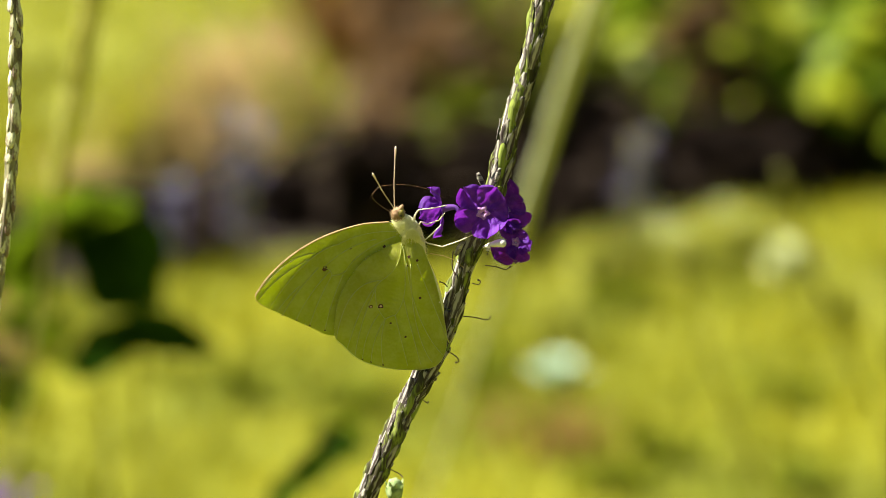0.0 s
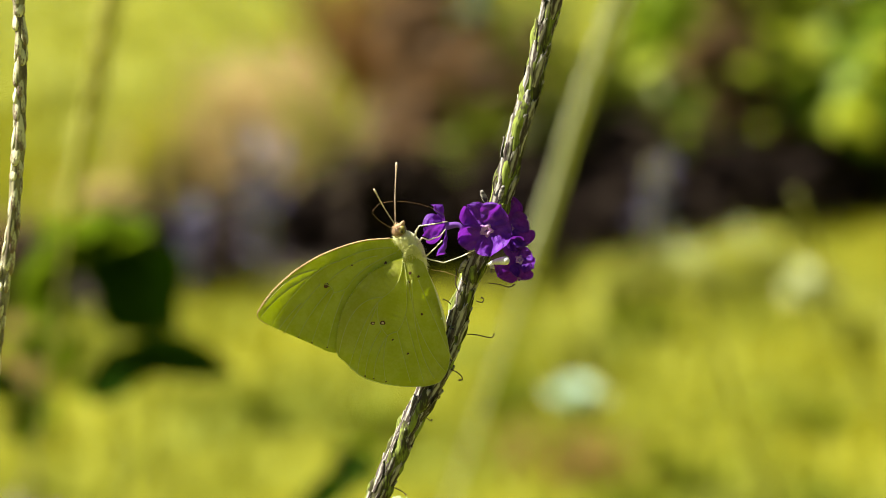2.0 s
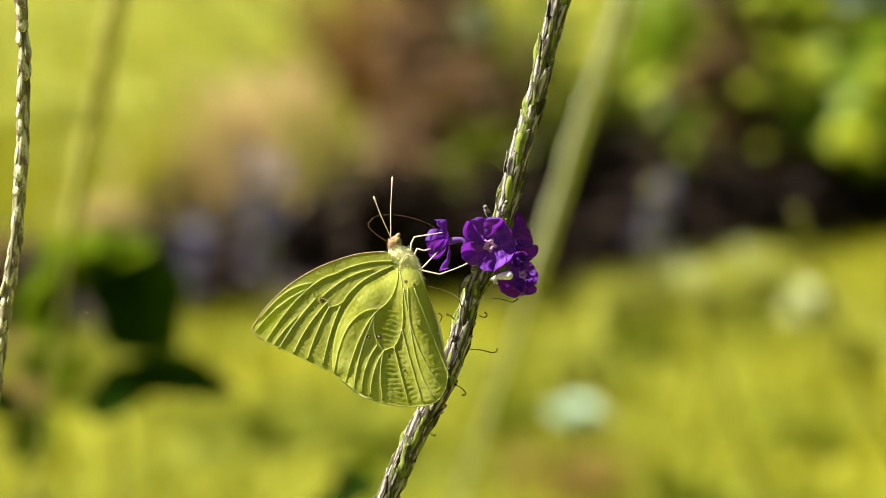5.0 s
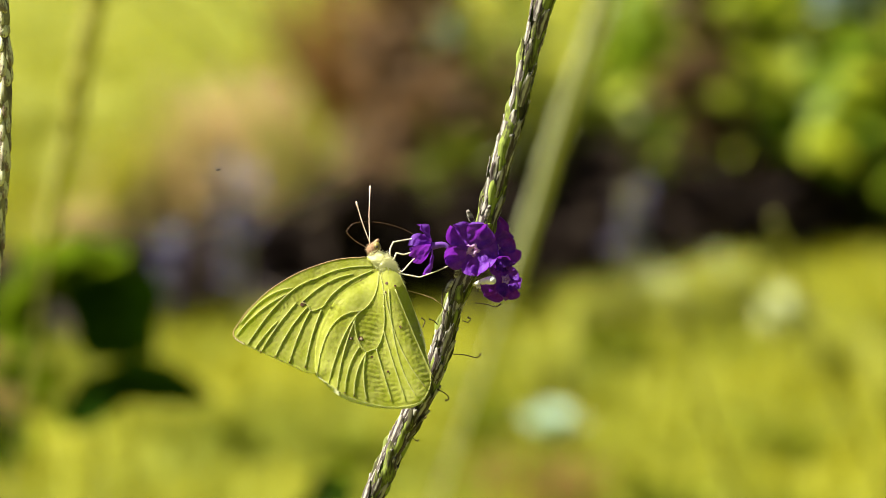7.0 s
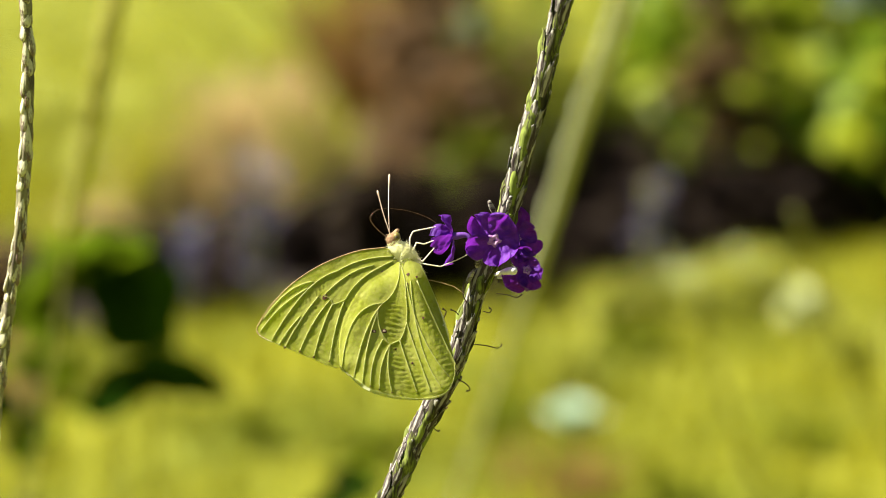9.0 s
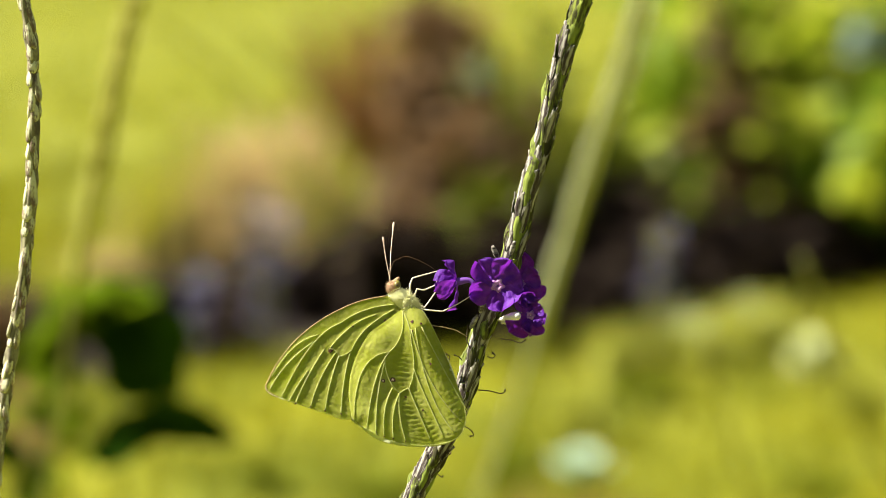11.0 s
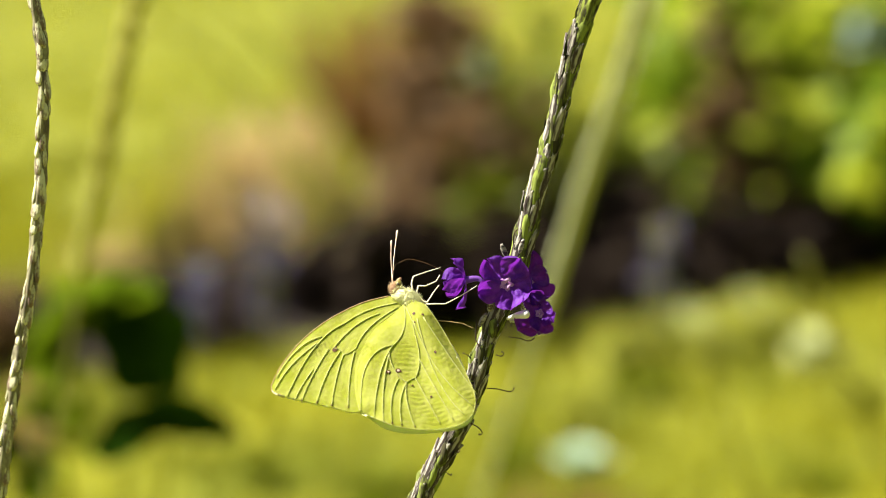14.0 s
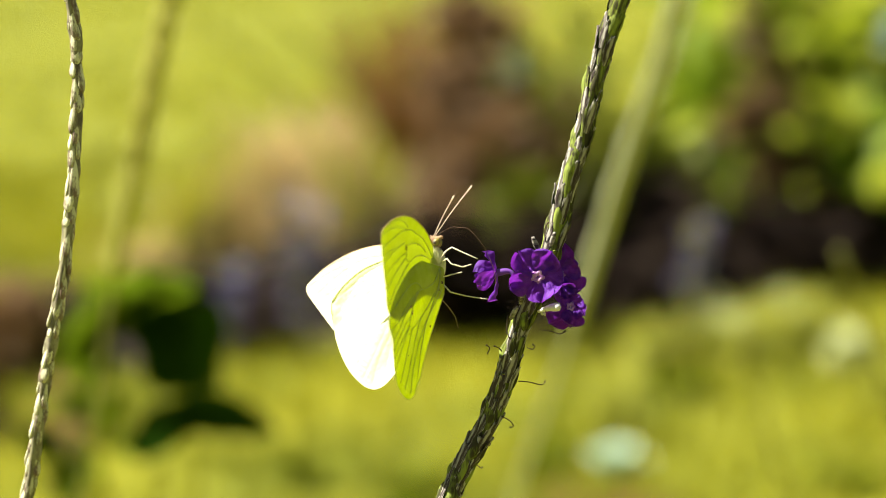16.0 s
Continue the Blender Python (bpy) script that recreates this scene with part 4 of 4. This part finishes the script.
def wing(name, rim, veins, base, side, lift, spots, parent, label):
    """One wing: a pleated membrane with raised veins and small spots, hinged on the body. side -1 faces forward, +1 is its mirror."""
    def loc(x, z, y=0.0):
        return Vector((x * UNIT * GROW, y, z * UNIT * GROW)) - PIVOT
    outline = spline([(x, 0, z) for x, z in rim], 220)
    hind = name == "hindwing"
    lead = np.array([(p.x, p.z) for p in outline[:80]])
    lines = []
    for v in veins:
        a, b, c = [Vector((x, 0, z)) for x, z in v]
        b = 2 * b - (a + c) * 0.5
        lines.append([a * (1 - t) ** 2 + b * 2 * t * (1 - t) + c * t * t for t in [i / 20 for i in range(21)]])
    seg = np.array([(p.x, p.z, q.x - p.x, q.z - p.z) for ln in lines for p, q in zip(ln, ln[1:])])

    def height(x, z):
        px, pz = x - seg[:, 0], z - seg[:, 1]
        t = np.clip((px * seg[:, 2] + pz * seg[:, 3]) / (seg[:, 2] ** 2 + seg[:, 3] ** 2 + 1e-9), 0, 1)
        d = math.sqrt(float(np.min((px - t * seg[:, 2]) ** 2 + (pz - t * seg[:, 3]) ** 2)))
        far = min(1.0, math.hypot(x - base[0], z - base[1]) / 110.0)
        between = 1 - math.exp(-(d / 6.0) ** 2)
        pleat = 0.55 * math.exp(-(d / 2.0) ** 2) + 0.25 * math.exp(-(d / 7.0) ** 2)
        mask = max(0.15, noise.noise(Vector((x * 0.02, z * 0.02, 8.0))) + 0.45)
        ripple = 0.70 * far * between * mask * math.sin(0.80 * math.hypot(x - base[0], z - base[1]) + 5 * noise.noise(Vector((x * 0.03, z * 0.03, 2.0))))
        crinkle = 0.6 * far * noise.noise(Vector((x * 0.03, z * 0.03, 1.7))) + 0.5 * far * noise.noise(Vector((x * 0.15, z * 0.15, 4.0)))
        h = pleat * (0.12 + 0.88 * far) + crinkle + ripple
        if hind:
            t = max(0.0, min(1.0, ((x - 4) * 44 + (z + 14) * -221) / (44 ** 2 + 221 ** 2)))
            e = math.hypot(x - 4 - 44 * t, z + 14 + 221 * t)
            h += 19.0 * math.exp(-(e / 26.0) ** 2) * (1 - 0.6 * t) * min(1.0, 0.25 + 4.0 * t)
            e = math.sqrt(float(np.min((x - lead[:, 0]) ** 2 + (z - lead[:, 1]) ** 2)))
            h += 12.0 * (1 - math.exp(-e / 12.0)) * math.exp(-(e / 85.0) ** 2) - 2.0 + 3.0 * math.exp(-(e / 5.0) ** 2)
        return h * UNIT

    def skin(x, z, out=0.0):
        bow = 10.0 * (math.hypot(x - base[0], z - base[1]) / 250.0) ** 2
        return loc(x, z, side * (lift + height(x, z) + out + bow * UNIT * 0.15))
    nr = 96
    verts, faces = [skin(*base)], []
    for p in outline:
        for i in range(1, nr + 1):
            t = i / nr
            verts.append(skin(base[0] + (p.x - base[0]) * t, base[1] + (p.z - base[1]) * t))
    for a in range(len(outline) - 1):
        k, m = 1 + a * nr, 1 + (a + 1) * nr
        faces.append((0, k, m))
        faces += [(k + i, k + i + 1, m + i + 1, m + i) for i in range(nr - 1)]
    ob = part(name, raw_mesh(name, verts, faces, M["wing"]), None, parent, label)
    ob.location = PIVOT
    inner = [v - Vector((0, side * 0.00005, 0)) for v in verts]
    part("upper_skin", raw_mesh("upper_skin", inner, [f[::-1] for f in faces], M["wing_top"]), None, ob, "paler upper side of the wing")
    for ln in lines:
        pts = [skin(q.x, q.z, 0.00005) for q in ln]
        part("vein", tube(pts, lambda t: (0.105 - 0.03 * t) * MM, 6), M["vein"], ob)
    n = len(outline)
    edge = outline[:int(n * 0.56)] if "fore" in name else outline[int(n * 0.28):]
    part("wing_edge", tube([skin(q.x, q.z) for q in edge], (lambda t: (0.13 - 0.07 * t) * MM) if "fore" in name else 0.07 * MM, 6), M["costa" if "fore" in name else "vein"], ob, "thin darker rim")
    for x, z, r, heart in spots:
        def disc(rad, out):
            bm = bmesh.new()
            mid = bm.verts.new(skin(x, z, out + 0.00004))
            ring = [bm.verts.new(skin(x + rad * math.cos(w) * (1 + 0.2 * math.sin(3 * w + x)), z + rad * math.sin(w) * (1 + 0.2 * math.cos(2 * w + z)), out)) for w in [k * math.pi / 7 for k in range(14)]]
            for j in range(14):
                bm.faces.new((mid, ring[j], ring[(j + 1) % 14]))
            return bm
        part("spot", disc(r, 0.00009), M["spot"], ob, "brown spot")
        if heart:
            part("spot_heart", disc(r * 0.5, 0.00016), M["spot_heart"], ob, "pale heart of a brown spot")
    return ob


def fur(name, count, centre, radii, length, material, parent, seedling, lay=0.7, way=HINGE):
    """Short hairs standing on a rounded body."""
    rng = random.Random(seedling)
    verts, faces = [], []
    for _ in range(count):
        d = Vector((rng.gauss(0, 1), rng.gauss(0, 1), rng.gauss(0, 1))).normalized()
        p = Vector(centre) + Vector((d.x * radii[0], d.y * radii[1], d.z * radii[2])) * 0.95
        g = (d + way * lay + Vector((rng.gauss(0, 0.25), rng.gauss(0, 0.25), rng.gauss(0, 0.25)))).normalized()
        s = g.orthogonal().normalized() * 0.035 * MM
        u = g.cross(s).normalized() * 0.035 * MM
        L = length * rng.uniform(0.5, 1.2)
        k = len(verts)
        verts += [p + s, p - s * 0.5 + u, p - s * 0.5 - u, p + g * L]
        faces += [(k, k + 1, k + 3), (k + 1, k + 2, k + 3), (k + 2, k, k + 3)]
    return part(name, raw_mesh(name, verts, faces, material), None, parent)


def build_butterfly():
    def b(x, z, y=0.0):
        return Vector((x * UNIT, y * UNIT, z * UNIT))
    ob = thing("butterfly", plan(-132, -26, -0.004), "yellow-green sulphur butterfly feeding at a violet flower", "butterfly")
    tilt = HINGE.to_track_quat("Z", "Y").to_matrix().to_4x4()
    chest = spline([b(-17, 16, 3), b(-12, 8, 4), b(-4, 2, 5), b(7, -12, 6), b(16, -34, 7), b(23, -58, 8)], 20)
    part("thorax", tube(chest, lambda t: (0.7 + 1.45 * math.sin(math.pi * (0.12 + 0.72 * t))) * MM, 16, 0.15, 900), M["fur"], ob, "furry pale yellow thorax")
    part("abdomen", tube(spline([b(12, -36), b(34, -90), b(54, -150), b(60, -178)], 24), lambda t: (1.5 * math.sin(math.pi * (0.25 + 0.72 * t)) + 0.15) * MM, 14, 0.06, 900), M["fur"], ob, "slim yellow abdomen")
    for n, (x, z, rx, rz, ln) in enumerate(((-12, 8, 1.3, 1.2, 0.8), (0, -2, 1.5, 1.6, 0.9), (9, -18, 1.5, 2.0, 0.9), (17, -42, 1.3, 2.0, 0.9))):
        fur("thorax_fur", 600, b(x, z), (rx * 1.3 * MM, 2.1 * MM, rz * 1.2 * MM), ln * MM, M["fur"], ob, n)
    fur("wing_root_fur", 1300, b(5, -22, -19), (1.9 * MM, 0.30 * MM, 3.0 * MM), 1.2 * MM, M["fur"], ob, 6, 3.5, Vector((-0.12, 0.12, -1)))
    head_at = b(-17, 22)
    head = part("head", ball((0, 0, 0), (1.28 * MM, 1.25 * MM, 1.45 * MM), lump=0.2), M["face"], ob, "pinkish-brown furry head")
    head.location = head_at
    for s in (-1, 1):
        part("eye", ball((0.65 * MM, s * 0.80 * MM, 0.45 * MM), (0.78 * MM, 0.75 * MM, 1.0 * MM)), M["eye"], head, "round olive-yellow eye")
        part("pupil", ball((0.55 * MM, s * 1.50 * MM, 0.20 * MM), (0.30 * MM, 0.10 * MM, 0.26 * MM), seg=12, rings=8), M["gnat"], head, "dark spot in the eye")
    fur("head_fur", 800, (0, 0, 0), (1.28 * MM, 1.25 * MM, 1.45 * MM), 0.65 * MM, M["face"], head, 4)
    part("palp", tube(spline([(0.3 * MM, -0.4 * MM, 1.0 * MM), (0.7 * MM, -0.5 * MM, 1.7 * MM), (1.1 * MM, -0.4 * MM, 2.1 * MM)], 8), lambda t: (0.65 - 0.35 * t) * MM, 8, 0.2, 1500), M["face"], head)
    antennae = []
    for tip, y in (((-47, 78), -8), ((-5, 120), 6)):
        root = Vector((-0.7 * MM, y * 0.05 * MM, 1.3 * MM))
        end = b(tip[0] + 8, tip[1] - 10, y)
        a = part("antenna", tube(spline([(0, 0, 0), end * 0.5 + b(-1.5, 0), end], 26), lambda t: (0.075 + 0.03 * t + (0.14 * (t - 0.8) / 0.2 if t > 0.8 else 0) - (0.14 * (t - 0.97) / 0.03 if t > 0.97 else 0)) * MM, 8), M["antenna"], head, "thin pinkish clubbed antenna")
        a.location = root
        antennae.append((a, root))
    # proboscis in two lengths
    knee = b(-38, 36)
    low = part("proboscis_base", tube(spline([(0, 0, 0), b(-22, 14), b(-36, 28), knee], 18), lambda t: (0.065 - 0.015 * t) * MM, 6), M["tongue"], ob, "dark thin proboscis")
    low.location = b(-24, 24)
    tip = part("proboscis_tip", tube(spline([(0, 0, 0), b(16, 14), b(58, 16), b(100, 6), b(128, -10)], 40), lambda t: (0.050 - 0.015 * t) * MM, 6), M["tongue"], low, "dark thin proboscis")
    tip.location = knee
    # legs
    legs = (
        ("leg", ((10, 4, -4), (12, 22, -8), (18, 33, -10), (42, 36, -12), (68, 40, -10)), 0.19, "leg"),
        ("leg", ((14, -4, -6), (22, 12, -12), (34, 8, -14), (54, 14, -12), (64, 26, -10)), 0.18, "leg"),
        ("leg", ((20, -14, -6), (30, -22, -10), (44, -8, -14), (58, 6, -12)), 0.18, "leg"),
        ("leg", ((22, -22, -6), (36, -28, -12), (60, -34, -14), (90, -24, -14), (122, -10, -12)), 0.17, "leg"),
        ("leg", ((40, -52, 6), (64, -58, 10), (84, -66, 10), (100, -80, 8)), 0.10, "leg_brown"),
    )
    for name, pts, r, m in legs:
        path = [b(*p) for p in [(x, z, y) for x, z, y in pts]]
        dense = []
        for p, q in zip(path, path[1:]):
            dense += [p.lerp(q, t / 5) for t in range(5)]
        dense.append(path[-1])
        part(name, tube(dense, lambda t, r=r: r * (1.0 - 0.45 * t) * MM, 8, 0.2, 1600), M[m], ob, "thin whitish leg" if m == "leg" else "thin brown leg")
    wings = {}
    fore_spots = ((-142, -71, 4.6, False), (-98, -36, 1.8, False), (-40, -34, 2.6, False))
    rim_dots = [(x, z, 1.5, False) for v in (FORE_VEINS[4:8] + HIND_VEINS[5:8]) for x, z in (v[2],)]
    hind_spots = ((-47, -138, 4.6, True), (-64, -138, 3.6, True), (-2, -62, 1.6, False), (20, -122, 2.2, False), (-30, -170, 2.0, False), (-4, -196, 2.0, False), (0, -46, 2.6, False), (14, -52, 2.2, False))
    for side, tag in ((-1, "near"), (1, "far")):
        wings[tag + "_fore"] = wing("forewing", FORE_RIM, FORE_VEINS, (0, -4), side, 0.00012, fore_spots + tuple(rim_dots[:4]), ob, "yellow-green forewing with raised veins and a brown spot")
        wings[tag + "_hind"] = wing("hindwing", HIND_RIM, HIND_VEINS, (4, -14), side, 0.00085, hind_spots + tuple(rim_dots[4:]), ob, "yellow-green hindwing with raised veins and two brown spots")
    return ob, head, head_at, antennae, low, tip, wings


def build_gnat():
    ob = thing("gnat", plan(-1500, 0, -0.01), "tiny dark gnat flying past the flowers", "gnat")
    part("body", tube(spline([(-0.45 * MM, 0, -0.1 * MM), (0, 0, 0.05 * MM), (0.35 * MM, 0, 0.1 * MM), (0.55 * MM, 0, 0.02 * MM)], 12), lambda t: (0.08 + 0.13 * math.sin(math.pi * (0.1 + 0.85 * t))) * MM, 8), M["gnat"], ob)
    for s in (-1, 1):
        lf = leaf_mesh("wing", 0.75 * MM, 0.3 * MM, M["gnat_wing"], 0.05, 0.1, 4, 3)
        q = part("wing", lf, None, ob, "clear little wing")
        q.matrix_basis = pose(0.1 * MM, s * 0.06 * MM, 0.16 * MM, 0, -25, 180 - s * 35)
    return ob


build_ground()
build_lawn_grass()
build_border()
build_lawn_plants()
build_leafy_shoots()
build_back_stems()
side_stem = build_stems()
build_flowers()
gnat = build_gnat()
insect, head, head_at, antennae, tongue, tongue_tip, wings = build_butterfly()

# seconds, steps right and up from the flower, turn in the wing's plane, turn towards the sun
FLIGHT = (
    (0.0, -132, -21, 0.0, -9), (1.0, -134, -21, 0.3, -9), (2.0, -136, -19, 0.6, -8.5), (3.0, -140, -18, 0.9, -8), (3.5, -143, -16, 1.05, -8), (4.0, -146, -14, 1.2, -4), (5.2, -150, -19, 1.6, -5.5), (6.3, -154, -21, 2.0, -5.5),
    (7.0, -156, -19, 2.2, -5.5), (8.0, -156, -19, 3.0, -8), (9.0, -158, -18, 4.5, -7.5), (10.0, -161, -17, 6, -8), (11.2, -164, -22, 7, -3), (12.3, -174, -22, 6, 8), (13.0, -174, -22, 6, 7), (13.5, -174, -22, 6, 9), (14.0, -173, -22, 6.5, 14),
    (14.5, -171, -22, 7.5, 20), (15.2, -177, -23, 7.5, 20), (15.4, -178, -23, 7.5, 20), (15.5, -176, -24, 6, 12), (15.6, -178, -18, 3, 17), (15.7, -168, -20, -5, -14), (15.8, -180, -2, -1, 18), (15.9, -168, 18, -24, -26), (16.0, -180, 33, -31, 20),
)
# seconds, opening of the near forewing, near hindwing, far forewing, far hindwing
BEATS = (
    (0.0, 0, 0, 0.3, -2.6), (15.3, 0, 0, 0.3, -2.6), (15.4, 2, 0, 0.3, -2.6), (15.5, 3, 0, 0.3, -2.6), (15.6, 64, 54, 13, 13), (15.7, 4, 2, 6, 4), (15.8, 72, 66, 14, 14), (15.9, 2, 2, 4, 4), (16.0, 86, 84, 24, 20),
)
SWEEP = ((0.0, 0), (15.5, 0), (15.6, -5), (15.7, 0), (15.8, -5), (15.9, -6), (16.0, 13))      # the far forewing drawn back in its own plane
TWIST = ((0.0, 0), (15.4, 0), (15.5, 6), (15.6, 0), (16.0, 0))      # the near forewing turned on its length
# seconds, lower wing edge swung forward, turn about the upright
LEAN = ((0.0, 0, 0), (2.0, 0, 0), (4.0, 14, -1), (6.3, 29, 3), (7.0, 30, 3), (9.0, 28, 3), (10.0, 24, 3), (12.3, 27, 18), (13.5, 29, 20), (14.5, 23, 6), (15.2, 22, 2), (15.5, 27, 0), (15.6, 0, 0), (15.7, 12, 0), (15.8, 0, 0), (16.0, 0, 0))
NOD = ((0.0, 0), (4.0, -1), (7.0, -2), (10.0, -7), (12.5, -18), (13.5, -18), (14.5, -12), (15.3, -10), (15.5, -15), (15.7, -10), (15.9, 4), (16.0, -2))
SPREAD = ((0.0, 0), (4.0, 4), (7.0, 12), (12.5, 20), (14.5, 26), (16.0, 24))
# seconds, turns of the two lengths of the proboscis
SIP = ((0.0, 0, 0), (7.0, 0, -4), (9.0, -12, 4), (10.0, -62, 26), (12.5, -74, 40), (15.0, -74, 40), (15.5, -20, 4), (15.7, -20, 4), (15.9, -70, 40), (16.0, -80, 60))
# seconds, lean of the pale stem in the breeze
SWAY = ((0.0, 0), (8.0, 0), (10.0, 0.4), (12.5, 0.8), (14.0, 0.9), (15.0, 1.2), (16.0, 1.3))
# seconds, steps right and up from the flower, metres back
GNAT = (
    (0.0, -1500, 0, -0.01), (3.5, -1050, -160, -0.01), (4.0, -815, -235, -0.01), (4.1, -781, -252, -0.01), (4.2, -744, -261, -0.01), (5.2, -700, -60, -0.01), (6.3, -703, 159, -0.01), (6.4, -686, 181, -0.01), (6.5, -668, 203, -0.01),
    (6.6, -643, 210, -0.01), (6.7, -604, 210, -0.01), (6.8, -553, 199, -0.01), (6.9, -496, 175, -0.01), (7.0, -439, 149, -0.01), (7.1, -407, 123, -0.01), (7.2, -387, 103, -0.01), (7.3, -372, 99, -0.01), (7.4, -371, 102, -0.01),
    (7.8, -281, 32, 0.0), (8.0, -207, 24, 0.006), (8.2, -150, -30, 0.03), (8.7, -130, -40, 0.5), (9.6, 0, -40, 2.5), (16.0, 300, 200, 6.0),
)
SUNWARD = Vector((SUN.z, 0, -SUN.x)).normalized()


def motions():
    front = Vector((0, -1, 0))
    rows = []
    for t, x, z, turn, roll in FLIGHT:
        lean = float(np.interp(t, [s[0] for s in LEAN], [s[1] for s in LEAN]))
        yaw = float(np.interp(t, [s[0] for s in LEAN], [s[2] for s in LEAN]))
        m = Matrix.Translation(plan(x, z, float(np.interp(t, (0.0, 3.0, 6.3), (-0.0055, -0.0052, -0.0042))))) @ Matrix.Rotation(radians(yaw), 4, "Z") @ Matrix.Rotation(radians(-lean), 4, "X") @ Matrix.Rotation(radians(-roll), 4, SUNWARD) @ Matrix.Rotation(radians(turn), 4, front)
        rows.append((t, m))
    walk(insect, rows)
    rest, middle = side_stem.location.copy(), plan(-868, -20, 0.018)
    walk(side_stem, [(t, Matrix.Translation(middle) @ Matrix.Rotation(radians(a), 4, "Y") @ Matrix.Translation(rest - middle)) for t, a in SWAY])
    walk(gnat, [(t, Matrix.Translation(plan(x, z, y))) for t, x, z, y in GNAT])
    for i, (key, sign) in enumerate((("near_fore", -1), ("near_hind", -1), ("far_fore", 1), ("far_hind", 1))):
        rows = []
        for r in BEATS:
            back = np.interp(r[0], [s[0] for s in SWEEP], [s[1] for s in SWEEP]) if key == "far_fore" else ({"far_hind": -10.0}.get(key, 0.0) if r[0] == 16.0 else 0.0)
            if key == "near_fore" and r[0] == 15.9:
                back = -6.0
            turn = np.interp(r[0], [s[0] for s in TWIST], [s[1] for s in TWIST]) if key == "near_fore" else 0.0
            rows.append((r[0], Matrix.Translation(PIVOT) @ Matrix.Rotation(radians(sign * r[1 + i]), 4, HINGE) @ Matrix.Rotation(radians(float(back)), 4, front) @ Matrix.Rotation(radians(float(turn)), 4, SUNWARD)))
        walk(wings[key], rows)
    walk(head, [(t, Matrix.Translation(head_at) @ Matrix.Rotation(radians(a), 4, front)) for t, a in NOD])
    a, root = antennae[0]
    walk(a, [(t, Matrix.Translation(root) @ Matrix.Rotation(radians(-s), 4, front)) for t, s in SPREAD])
    at, knee = tongue.location.copy(), tongue_tip.location.copy()
    walk(tongue, [(t, Matrix.Translation(at) @ Matrix.Rotation(radians(p), 4, front)) for t, p, q in SIP])
    walk(tongue_tip, [(t, Matrix.Translation(knee) @ Matrix.Rotation(radians(q), 4, front)) for t, p, q in SIP])


motions()
